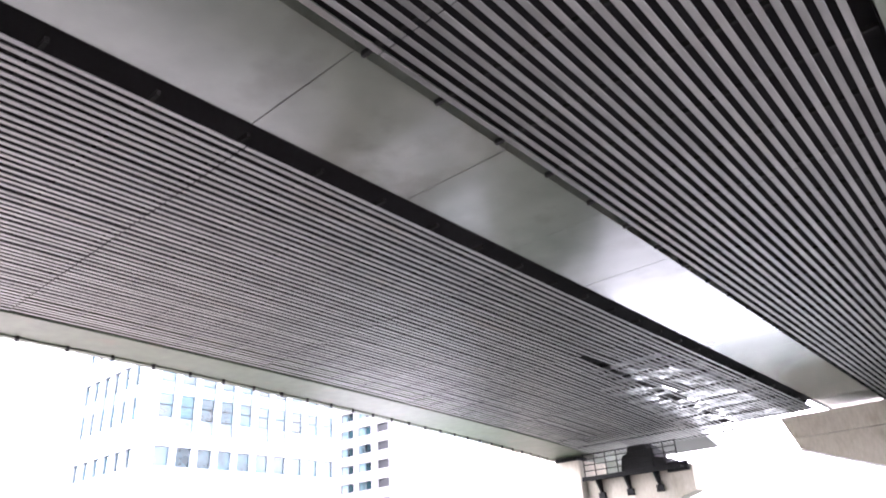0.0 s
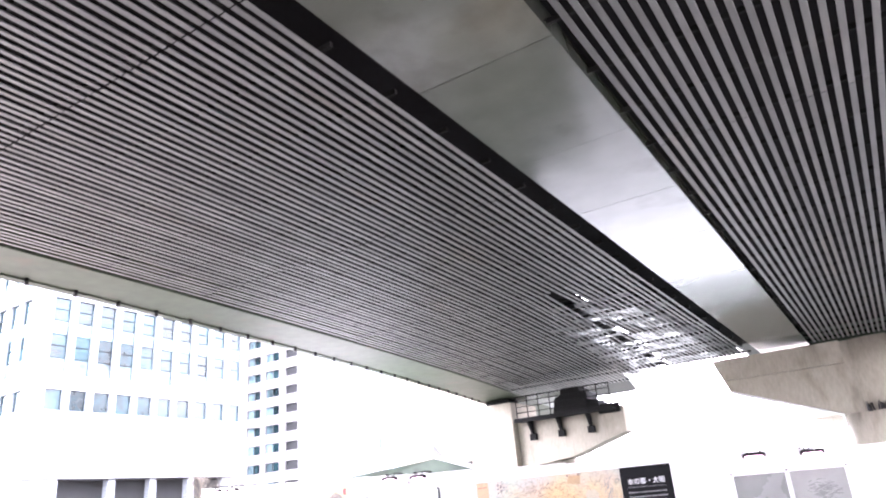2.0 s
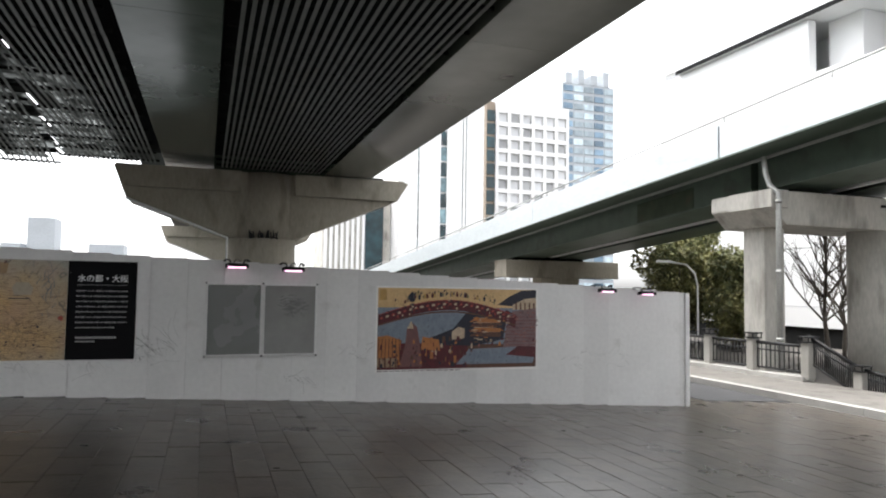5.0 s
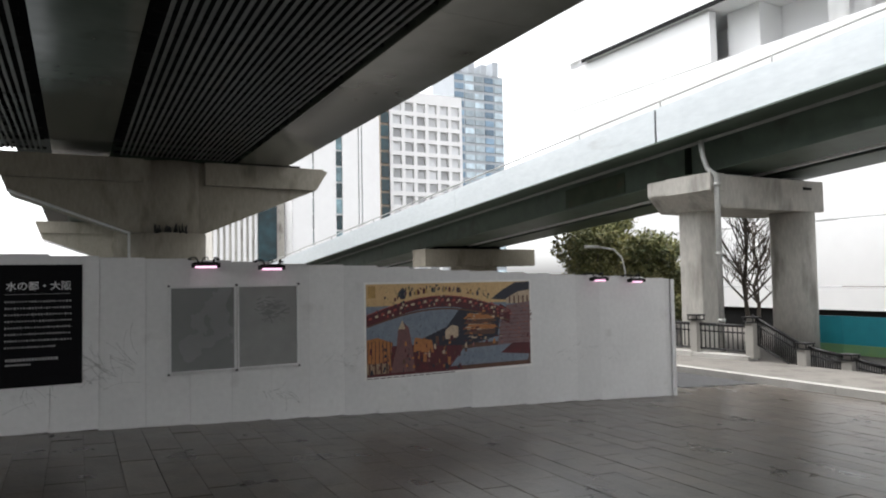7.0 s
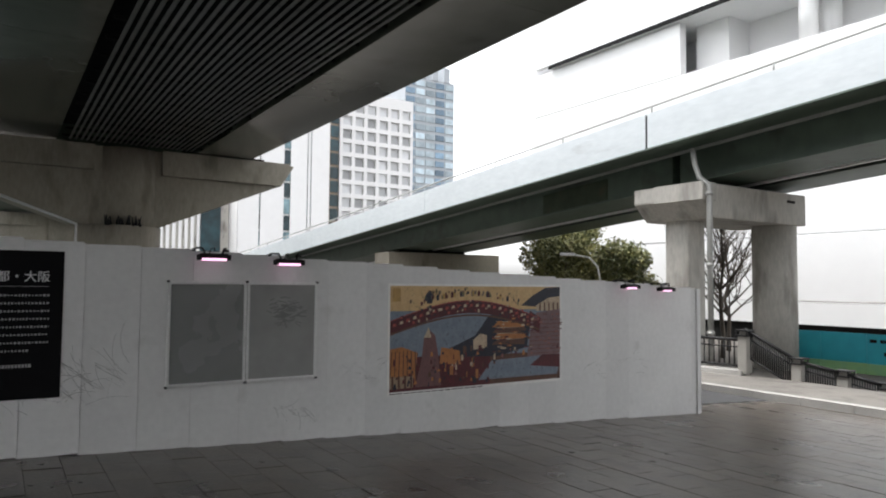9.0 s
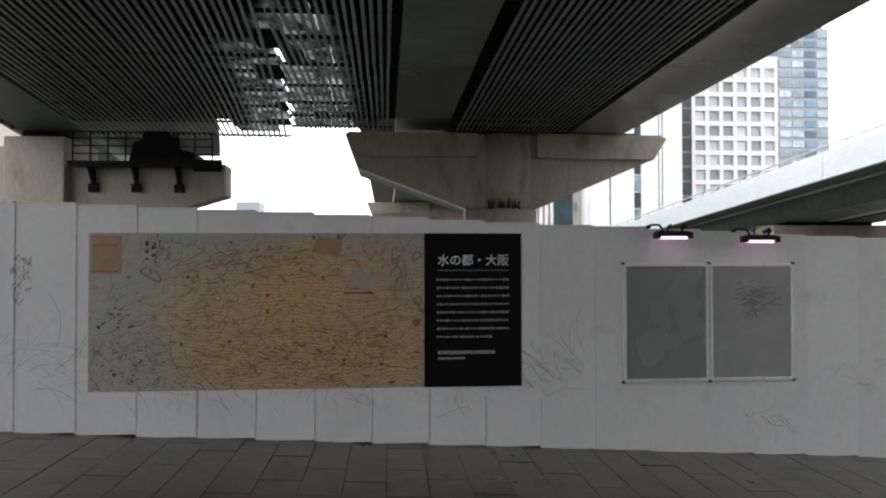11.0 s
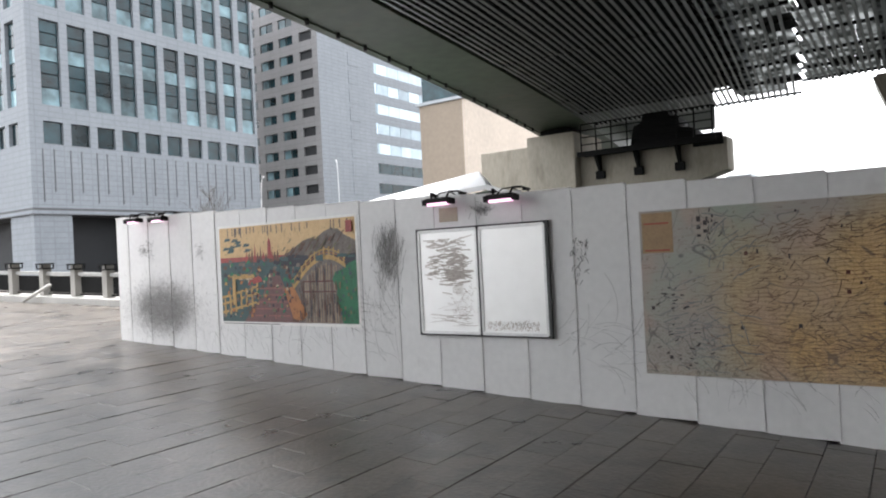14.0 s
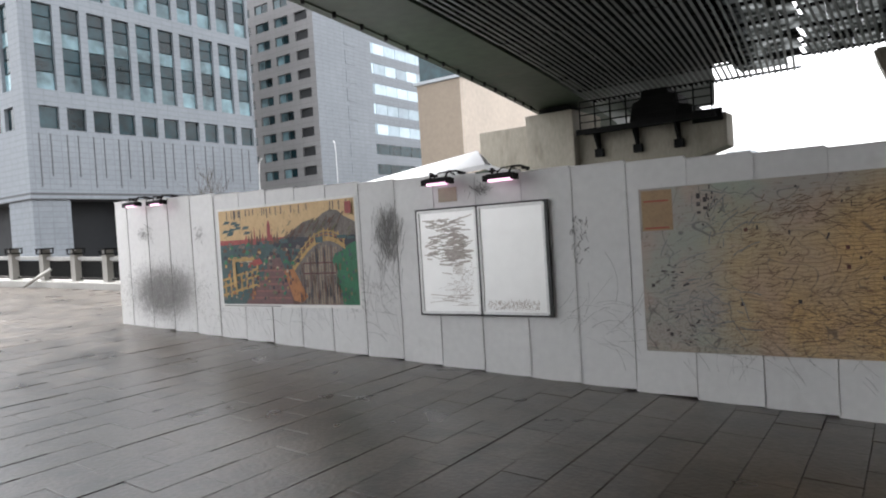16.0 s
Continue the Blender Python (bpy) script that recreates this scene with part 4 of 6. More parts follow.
# ---- notice boards ----
def notice_board(x0, x1, z0, z1, face_a, face_b, label, edge, corner):
    board = tagged(empty("notice_board", ((x0 + x1) / 2, FACE, z0)), label, "notice board")
    mid = (x0 + x1) / 2
    for a, b, mat in ((x0, mid - 0.004, face_a), (mid + 0.004, x1, face_b)):
        p = part("panel", box(a + 0.028, b - 0.028, FACE - 0.022, FACE, z0 + 0.028, z1 - 0.028), mat, board)
        for c, d, e, f in ((a, b, z1 - 0.028, z1), (a, b, z0, z0 + 0.028), (a, a + 0.028, z0 + 0.028, z1 - 0.028), (b - 0.028, b, z0 + 0.028, z1 - 0.028)):
            part("frame_bar", box(c, d, FACE - 0.032, FACE, e, f, 0.004), edge, p)
        for c in (a, b):
            for e in (z0, z1):
                part("corner_cap", box(c - 0.012, c + 0.012, FACE - 0.036, FACE, e - 0.012, e + 0.012, 0.004), corner, p)
    return board


notice_board(-4.49, -2.9, 0.585, 1.645, BOARD_GREY, BOARD_GREY2, "empty grey double notice board in a silver frame", FRAME, DARK_FRAME)
notice_board(-11.385, -9.955, 0.85, 1.888, BOARD_WHITE, BOARD_WHITE, "white double notice board covered in pen scribbles, black edged", FRAME, DARK_FRAME)
wb_edge = tagged(empty("board_edge", (-9.94, FACE, 0.84)), "black rubber edge round the white notice board", "edge strip")
for a, b, c, d in ((-11.4, -9.94, 0.835, 0.848), (-11.4, -9.94, 1.89, 1.903), (-9.953, -9.925, 0.835, 1.903), (-11.4, -11.387, 0.85, 1.888), (-10.68, -10.66, 0.85, 1.888)):
    part("strip", box(a, b, FACE - 0.034, FACE, c, d, 0.003), DARK_FRAME, wb_edge)
scribbles("pen_scribble", "brown rubbed marker scribbles over the white notice board", -11.32, -10.86, 1.4, 1.8, 130, 0.12, 0.013, 31, PEN, 0.023, 0.0, False, 0.25, 0.12)
scribbles("pen_scribble", "brown rubbed marker block on the white notice board", -11.16, -10.86, 1.28, 1.6, 60, 0.14, 0.016, 35, PEN, 0.023, 0.0, True, 0.2, 0.1)
scribbles("pen_scribble", "long faint marker lines low on the white notice board", -11.3, -10.9, 0.92, 1.1, 14, 0.25, 0.006, 36, PEN, 0.023, 0.0, False, 0.2, 0.1)
scribbles("pen_scribble", "black marker scribbles over the white notice board", -10.98, -10.74, 1.0, 1.32, 70, 0.07, 0.004, 32, PEN, 0.023)
scribbles("pen_scribble", "faint brown stains at the foot of the white board", -10.6, -10.05, 0.89, 0.97, 150, 0.03, 0.007, 33, PEN, 0.023, 1.5)
scribbles("pen_scribble", "faint grey rubbed marks on the grey board", -3.5, -3.08, 1.15, 1.5, 90, 0.09, 0.012, 34, INK_SMUDGE, 0.023, 0.0, True, 0.4, 0.3)
tagged(part("paper_notice", sheet(-11.12, -10.9, 1.96, 2.1, 0.0, 0.002), PALE_PRINT), "small grey paper notice above the white board", "notice")


# ---- fluorescent lamps on arms over the hoarding ----
def wall_lamp(x):
    z = panel_top(x)
    lamp = tagged(empty("wall_lamp", (x, WALL_Y, z)), "dark hooded tube lamp, lit, clamped over the hoarding", "lamp", "lamps over the hoarding")
    out = WALL_Y - 0.15
    hood = prism([(out - 0.07, z - 0.062), (out - 0.065, z - 0.03), (out - 0.02, z - 0.012), (out + 0.05, z - 0.02), (out + 0.06, z - 0.062)], "x", x - 0.14, x + 0.14, bevel=0.006)
    part("hood", hood, LAMP_BODY, lamp)
    part("tube", pipe([(x - 0.125, out - 0.01, z - 0.074), (x + 0.125, out - 0.01, z - 0.074)], 0.014, 10), TUBE, lamp, "glowing pinkish tube")
    for k in (-1, 1):
        part("end_cap", box(x + k * 0.146 - 0.016, x + k * 0.146 + 0.016, out - 0.06, out + 0.05, z - 0.082, z - 0.025, 0.006), LAMP_BODY, lamp)
        part("arm", pipe([(x + k * 0.08, out, z - 0.03), (x + k * 0.11, out + 0.03, z + 0.04), (x + k * 0.15, WALL_Y - 0.03, z + 0.045), (x + k * 0.17, WALL_Y + 0.06, z + 0.03), (x + k * 0.17, WALL_Y + 0.065, z - 0.1)], 0.011, 6), LAMP_BODY, lamp)
        part("clamp", box(x + k * 0.17 - 0.02, x + k * 0.17 + 0.02, WALL_Y - 0.025, WALL_Y + 0.075, z + 0.013, z + 0.035, 0.004), LAMP_BODY, lamp)
    part("cable", pipe([(x - 0.05, out, z - 0.022), (x - 0.02, out + 0.05, z + 0.035), (x + 0.04, WALL_Y - 0.02, z + 0.05), (x + 0.06, WALL_Y + 0.07, z + 0.02)], 0.007, 5), LAMP_BODY, lamp)
    return lamp


for x in (-16.25, -15.66, -11.02, -10.32, -4.08, -3.28, 2.08, 2.89):
    wall_lamp(x)


# ---- picture posters ----
def ink(name, a, b=None):
    return material(name, a, b or tuple(c * 0.55 for c in a), 0.55, grain=90, blotch=14, bump=0.0, dirt=tuple(c * 0.3 for c in a), dirt_at=(0.6, 0.72), stretch=(1, 1, 0.6))


YELLOW, SKY_WARM, SKY_RED = ink("print_yellow", (0.58, 0.36, 0.12)), ink("print_cream_sky", (0.68, 0.48, 0.24), (0.56, 0.36, 0.17)), ink("print_rose", (0.42, 0.07, 0.06))
TEAL, GREEN, BLUE = ink("print_teal", (0.05, 0.11, 0.11)), ink("print_green", (0.02, 0.2, 0.09)), ink("print_river_blue", (0.06, 0.095, 0.17), (0.045, 0.07, 0.125))
ROCK, BROWN_INK, MAROON = ink("print_rock_grey", (0.22, 0.18, 0.15), (0.09, 0.075, 0.065)), ink("print_brown", (0.14, 0.06, 0.035), (0.07, 0.032, 0.022)), ink("print_maroon", (0.12, 0.014, 0.02), (0.05, 0.01, 0.013))
ORANGE, CREAM, DUSK = ink("print_orange", (0.45, 0.18, 0.05), (0.33, 0.12, 0.04)), ink("print_cream", (0.6, 0.46, 0.32)), ink("print_dark_blue", (0.022, 0.024, 0.042))


SAND = ink("print_sand", (0.36, 0.26, 0.17), (0.25, 0.17, 0.11))
ROSE, ROSE_DARK, OLIVE = ink("print_dull_rose", (0.3, 0.12, 0.1), (0.2, 0.08, 0.07)), ink("print_dark_rose", (0.19, 0.085, 0.08), (0.12, 0.06, 0.06)), ink("print_olive", (0.17, 0.16, 0.08), (0.1, 0.1, 0.05))


class Print:
    """A poster drawn in its own 0..1 square, one layer upon another."""

    def __init__(self, x0, x1, z0, z1, label, border):
        self.x, self.z, self.w, self.h, self.layer = x0, z0, x1 - x0, z1 - z0, 0.0
        self.thing = tagged(empty("poster", ((x0 + x1) / 2, FACE, z0)), label, "poster")
        part("paper", sheet(x0 - border, x1 + border, z0 - border * 1.3, z1 + border, 0.0), PAPER, self.thing)
        self.depth = 0.002

    def shape(self, name, mat, pts):
        part(name, cut([(self.x + u * self.w, self.z + v * self.h) for u, v in pts], self.depth, 0.0004), mat, self.thing)
        self.depth += 0.00003

    def rect(self, name, mat, u0, u1, v0, v1):
        self.shape(name, mat, [(u0, v0), (u1, v0), (u1, v1), (u0, v1)])

    def up(self):
        self.depth += 0.0003


def arc(u0, u1, v, high, thick, n=14):
    """A bowed band from u0 to u1."""
    top = [(u0 + (u1 - u0) * i / n, v + high * math.sin(math.pi * i / n) + thick) for i in range(n + 1)]
    return top + [(u, w - thick) for u, w in top[::-1]]


r3 = random.Random(8)
pa = Print(-14.56, -12.245, 0.925, 2.105, "colour woodblock print of an arched bridge and mountain, white border", 0.03)
pa.rect("sky", SKY_WARM, 0, 1, 0.62, 1)
pa.rect("sky_band", SKY_RED, 0, 1, 0.63, 0.68)
pa.rect("water", TEAL, 0, 1, 0, 0.63)
pa.up()
pa.shape("mountain", ROCK, [(0.42, 0.63), (0.52, 0.68), (0.6, 0.76), (0.65, 0.81), (0.7, 0.83), (0.74, 0.82), (0.79, 0.88), (0.84, 0.91), (0.89, 0.9), (0.93, 0.84), (1, 0.78), (1, 0.6), (0.42, 0.6)])
pa.shape("far_shore", TEAL, [(0.0, 0.6), (0.2, 0.64), (0.45, 0.63), (0.6, 0.6), (0.6, 0.5), (0.0, 0.5)])
pa.shape("navy_shore", DUSK, [(0.42, 0.62), (0.56, 0.68), (0.75, 0.65), (1, 0.66), (1, 0.56), (0.7, 0.54), (0.5, 0.57)])
pa.shape("street", ROSE_DARK, [(0.18, 0.0), (0.6, 0.0), (0.52, 0.3), (0.46, 0.52), (0.4, 0.52), (0.34, 0.3)])
pa.rect("lower_bank", BROWN_INK, 0.55, 0.98, 0.0, 0.32)
for k in range(26):
    u = 0.05 + 0.9 * r3.random()
    pa.rect("sky_text", INK, u, u + 0.006, 0.88 + r3.random() * 0.05, 0.99)
pa.up()


def bow(u):
    """Height of the arched bridge at u."""
    return 0.33 + 0.31 * math.sin(math.pi * 0.75 * (u - 0.56) / 0.37)


def bow_band(u0, u1, low, high, n=14):
    us = [u0 + (u1 - u0) * i / n for i in range(n + 1)]
    return [(u, bow(u) + high) for u in us] + [(u, bow(u) + low) for u in us[::-1]]


pa.shape("bridge_shadow", ROCK, [(u / 100, bow(u / 100)) for u in range(58, 93, 3)] + [(0.9, 0.0), (0.6, 0.0)])
for k in range(15):
    u = 0.635 + k * 0.0165
    pa.rect("bridge_post", SAND if k % 3 else BROWN_INK, u, u + 0.007, 0.0, bow(u) - 0.06 - 0.02 * (k % 2))
for v in (0.3, 0.4):
    pa.rect("bridge_beam", MAROON, 0.64, 0.86, v, v + 0.012)
pa.shape("green_bank", GREEN, [(0.9, 0.0), (1, 0.0), (1, 0.6), (0.95, 0.57), (0.92, 0.52), (0.86, 0.49), (0.84, 0.42), (0.87, 0.33), (0.86, 0.2), (0.89, 0.12)])
for k in range(10):
    u, v = 0.02 + 0.2 * r3.random(), 0.7 + 0.17 * r3.random()
    pa.shape("pine_tuft", TEAL, [(u, v), (u + 0.05, v + 0.006), (u + 0.06, v + 0.03), (u + 0.02, v + 0.036)])
for k in range(12):
    u = 0.22 + k * 0.022
    pa.shape("roof_spire", BROWN_INK if k % 3 else SKY_RED, [(u - 0.012, 0.62), (u + 0.012, 0.62), (u + 0.004, 0.7 + 0.12 * r3.random()), (u - 0.004, 0.7)])
pa.shape("red_tower", SKY_RED, [(0.385, 0.65), (0.415, 0.65), (0.412, 0.82), (0.4, 0.87), (0.39, 0.82)])
pa.up()
pa.shape("bridge_deck", YELLOW, bow_band(0.56, 0.93, -0.025, 0.02))
pa.shape("bridge_rail", YELLOW, bow_band(0.56, 0.93, 0.065, 0.08))
pa.shape("middle_rail", ORANGE, bow_band(0.56, 0.93, 0.038, 0.048))
for k in range(12):
    u = 0.565 + k * 0.032
    pa.rect("rail_post", YELLOW, u, u + 0.008, bow(u), bow(u) + 0.1)
pa.shape("stair_flight", ORANGE, [(0.5, 0.34), (0.57, 0.36), (0.66, 0.08), (0.62, 0.02), (0.56, 0.04)])
pa.shape("red_cloth", SKY_RED, [(0.22, 0.38), (0.34, 0.42), (0.32, 0.48), (0.24, 0.45)])
for k in range(7):
    u = 0.02 + k * 0.045
    pa.rect("fence_post", YELLOW, u, u + 0.014, 0.06 + 0.02 * k, 0.24 + 0.028 * k)
for v in (0.1, 0.19, 0.26):
    pa.shape("fence_rail", YELLOW, [(0.0, v - 0.02), (0.3, v + 0.1), (0.3, v + 0.125), (0.0, v + 0.005)])
pa.rect("gate_beam", YELLOW, 0.06, 0.28, 0.47, 0.5)
pa.rect("gate_cloth", CREAM, 0.1, 0.26, 0.44, 0.47)
for k in range(5):
    pa.rect("road_tread", ROSE, 0.27 + k * 0.01, 0.54 - k * 0.005, 0.06 + k * 0.07, 0.075 + k * 0.07)
for k in range(46):
    u, v = r3.uniform(0.2, 0.6), r3.uniform(0.1, 0.6)
    pa.rect("crowd_dab", (GREEN, DUSK, BROWN_INK, ROCK, MAROON)[k % 5], u, u + r3.uniform(0.008, 0.016), v, v + r3.uniform(0.02, 0.05))
for k in range(9):
    u = r3.uniform(0.05, 0.95)
    pa.rect("mist_dab", TEAL, u, u + 0.05, 0.6 + 0.05 * r3.random(), 0.615 + 0.05 * r3.random())
for k in range(60):
    u, v = r3.uniform(0.0, 0.6), r3.uniform(0.4, 0.62)
    pa.shape("tree_dab", (TEAL, BROWN_INK, GREEN, DUSK, TEAL, ROCK)[k % 6], [(u, v), (u + 0.03, v - 0.005), (u + 0.036, v + 0.025), (u + 0.015, v + 0.04)])
for k in range(34):
    u, v = r3.uniform(0.0, 0.36), r3.uniform(0.02, 0.4)
    pa.shape("bank_dab", (TEAL, BROWN_INK, ORANGE, ROCK)[k % 4], [(u, v), (u + 0.02, v), (u + 0.024, v + 0.03), (u + 0.006, v + 0.036)])
for k in range(8):
    u = 0.5 + k * 0.055
    pa.shape("ridge_line", BROWN_INK, [(u, 0.64 + 0.02 * k), (u + 0.006, 0.64 + 0.02 * k), (u + 0.05, 0.73 + 0.022 * k), (u + 0.042, 0.73 + 0.022 * k)])
for k in range(90):
    u, v = r3.uniform(0.0, 0.56), r3.uniform(0.03, 0.6)
    w, h = r3.uniform(0.006, 0.022), r3.uniform(0.012, 0.04)
    pa.shape("figure_dab", (DUSK, OLIVE, YELLOW, TEAL, CREAM, BROWN_INK, ROSE, DUSK, GREEN)[k % 9], [(u, v), (u + w, v + 0.2 * h), (u + 0.8 * w, v + h), (u + 0.2 * w, v + 0.9 * h)])
for k in range(40):
    u = r3.uniform(0.6, 0.9)
    v = r3.uniform(0.02, max(0.05, bow(u) - 0.12))
    pa.rect("pile_shade", DUSK if k % 2 else BROWN_INK, u, u + 0.006, v, v + r3.uniform(0.05, 0.14))
for k in range(30):
    u, v = r3.uniform(0.48, 0.98), r3.uniform(0.64, 0.8)
    pa.shape("rock_dab", BROWN_INK if k % 2 else OLIVE, [(u, v), (u + 0.012, v + 0.004), (u + 0.03, v + 0.045), (u + 0.02, v + 0.04)])
for k in range(26):
    u, v = r3.uniform(0.87, 0.99), r3.uniform(0.03, 0.5)
    pa.rect("leaf_dab", TEAL if k % 2 else OLIVE, u, u + 0.01, v, v + 0.03)
pa.shape("timber_frame", YELLOW, [(0.1, 0.18), (0.125, 0.18), (0.125, 0.45), (0.28, 0.46), (0.28, 0.49), (0.1, 0.48)])
pa.rect("title_seal", SKY_RED, 0.945, 0.985, 0.86, 0.97)
pa.up()
part("caption", sheet(-14.55, -13.5, 0.898, 0.908, 0.002, 0.001), INK, pa.thing)

PALE_WATER, MAUVE_STONE = ink("print_pale_water", (0.21, 0.25, 0.3), (0.14, 0.17, 0.22)), ink("print_mauve_stone", (0.21, 0.13, 0.135), (0.15, 0.09, 0.095))
pb = Print(-1.95, 0.785, 0.335, 1.615, "colour woodblock print of a red drum bridge, white border", 0.028)
pb.rect("sky", SKY_WARM, 0, 1, 0.7, 1)
pb.rect("river", PALE_WATER, 0, 1, 0.26, 0.76)
pb.rect("shore", MAROON, 0, 0.62, 0, 0.32)
pb.rect("quay", BROWN_INK, 0.55, 1, 0, 0.3)
pb.shape("dark_hill", DUSK, [(0.74, 0.8), (0.82, 0.91), (0.9, 0.99), (1, 1), (1, 0.76)])
pb.shape("house_front", CREAM, [(0.84, 0.8), (0.92, 0.88), (1, 0.9), (1, 0.74), (0.84, 0.74)])
for k in range(5):
    pb.rect("house_post", BROWN_INK, 0.86 + k * 0.03, 0.87 + k * 0.03, 0.74, 0.83)
pb.shape("stone_wall", MAUVE_STONE, [(0.78, 0.24), (1, 0.24), (1, 0.76), (0.84, 0.72), (0.8, 0.5)])
for k in range(9):
    pb.rect("wall_course", ROSE_DARK, 0.795, 1, 0.28 + k * 0.045, 0.292 + k * 0.045)
pb.shape("dark_bank", DUSK, [(0.28, 0.36), (0.36, 0.42), (0.46, 0.5), (0.54, 0.7), (0.62, 0.74), (0.8, 0.6), (0.78, 0.36), (0.6, 0.28), (0.28, 0.3)])
pb.shape("river_bend", PALE_WATER, [(0.48, 0.05), (0.98, 0.05), (1, 0.2), (0.86, 0.26), (0.56, 0.24)])
pb.shape("red_boat", MAROON, [(0.8, 0.16), (1, 0.12), (1, 0.26), (0.88, 0.27)])
for k in range(4):
    v = 0.4 + k * 0.06
    pb.shape("awning", ORANGE if k % 2 else BROWN_INK, [(0.56, v), (0.76, v - 0.01), (0.775, v + 0.04), (0.6, v + 0.055)])
    pb.rect("awning_edge", CREAM, 0.585, 0.75, v + 0.05, v + 0.056)
pb.shape("gold_roof", ORANGE, [(0.0, 0.08), (0.13, 0.08), (0.14, 0.36), (0.06, 0.42), (0.0, 0.4)])
pb.shape("gold_roof", ORANGE, [(0.26, 0.24), (0.38, 0.22), (0.37, 0.36), (0.27, 0.4)])
for k in range(7):
    pb.shape("roof_line", BROWN_INK, [(0.0 + k * 0.022, 0.09), (0.005 + k * 0.022, 0.09), (0.012 + k * 0.02, 0.38), (0.007 + k * 0.02, 0.38)])
pb.rect("shop_front", SAND, 0.0, 0.12, 0.03, 0.14)
for k in range(4):
    pb.rect("shop_post", BROWN_INK, 0.01 + k * 0.032, 0.02 + k * 0.032, 0.02, 0.15)
pb.shape("bridge_band", MAROON, arc(0.0, 0.86, 0.53, 0.2, 0.13, 22))
pb.shape("bridge_far_end", MAROON, [(0.76, 0.6), (0.86, 0.5), (0.87, 0.66), (0.8, 0.74)])
pb.shape("bridge_under", BROWN_INK, arc(0.0, 0.86, 0.53, 0.17, 0.018, 22))
for k in range(24):
    u = 0.012 + k * 0.0345
    v = 0.6 + 0.19 * math.sin(math.pi * u / 0.86)
    pb.shape("rail_panel", CREAM if k % 2 else SKY_RED, [(u, v), (u + 0.02, v + 0.008), (u + 0.018, v + 0.034), (u + 0.004, v + 0.03)])
pb.shape("bridge_rail", SKY_RED, arc(0.0, 0.86, 0.66, 0.19, 0.008, 22))
pb.shape("tree_trunk", ROSE_DARK, [(0.13, 0.03), (0.27, 0.03), (0.25, 0.36), (0.235, 0.52), (0.2, 0.58), (0.175, 0.5), (0.165, 0.3)])
pb.shape("pale_tip", CREAM, [(0.175, 0.5), (0.215, 0.5), (0.2, 0.6)])
pb.shape("white_gable", CREAM, [(0.45, 0.36), (0.53, 0.37), (0.53, 0.5), (0.49, 0.52), (0.45, 0.46)])
for k in range(26):
    u, v = r3.uniform(0.27, 0.58), r3.uniform(0.02, 0.36)
    pb.rect("crowd_dab", (MAROON, DUSK, CREAM, BROWN_INK, ORANGE)[k % 5], u, u + r3.uniform(0.008, 0.022), v, v + r3.uniform(0.03, 0.1))
for k in range(16):
    u = r3.uniform(0.03, 0.7)
    v = 0.74 + 0.18 * math.sin(math.pi * u / 0.86)
    pb.shape("parasol_dab", (DUSK, ROCK, MAROON, YELLOW)[k % 4], [(u, v - 0.02), (u + 0.012, v - 0.02), (u + 0.014, v + 0.02), (u + 0.006, v + 0.045), (u - 0.002, v + 0.02)])
pb.shape("dark_parasol", DUSK, [(0.19, 0.83), (0.215, 0.83), (0.228, 0.9), (0.205, 0.96), (0.18, 0.91)])
for k in range(120):
    u, v = r3.uniform(0.0, 0.98), r3.uniform(0.02, 0.34)
    w, h = r3.uniform(0.006, 0.02), r3.uniform(0.015, 0.06)
    if u < 0.55 or v > 0.26:
        pb.shape("figure_dab", (MAROON, DUSK, BROWN_INK, ORANGE, MAROON, DUSK, ROSE)[k % 7], [(u, v), (u + w, v + 0.1 * h), (u + 0.7 * w, v + h), (u + 0.2 * w, v + 0.9 * h)])
for k in range(70):
    u = r3.uniform(0.0, 0.84)
    v = 0.535 + 0.19 * math.sin(math.pi * u / 0.86) + r3.uniform(0.0, 0.13)
    pb.rect("lattice_dab", (CREAM, DUSK, SKY_RED, DUSK)[k % 4], u, u + r3.uniform(0.005, 0.012), v, v + r3.uniform(0.012, 0.028))
for k in range(50):
    u, v = r3.uniform(0.55, 0.8), r3.uniform(0.3, 0.66)
    pb.rect("roof_dab", (DUSK, MAROON, ORANGE, CREAM, BROWN_INK)[k % 5], u, u + r3.uniform(0.01, 0.04), v, v + r3.uniform(0.006, 0.02))
for k in range(60):
    u, v = r3.uniform(0.8, 0.99), r3.uniform(0.26, 0.72)
    pb.rect("stone_dab", (MAUVE_STONE, ROSE_DARK, MAUVE_STONE, ROSE)[k % 4], u, u + r3.uniform(0.01, 0.03), v, v + 0.016)
for k in range(40):
    u = r3.uniform(0.05, 0.75)
    v = 0.735 + 0.17 * math.sin(math.pi * u / 0.86) + r3.uniform(-0.02, 0.07)
    pb.rect("crowd_dab", (DUSK, ROCK, MAROON, OLIVE)[k % 4], u, u + r3.uniform(0.004, 0.012), v, v + r3.uniform(0.01, 0.04))
pb.rect("title_seal", YELLOW, 0.01, 0.05, 0.85, 0.98)
for k in range(14):
    x = -1.95 + k * 0.1
    part("caption", sheet(x, x + 0.08, 0.307, 0.319, 0.002, 0.001), INK, pb.thing)


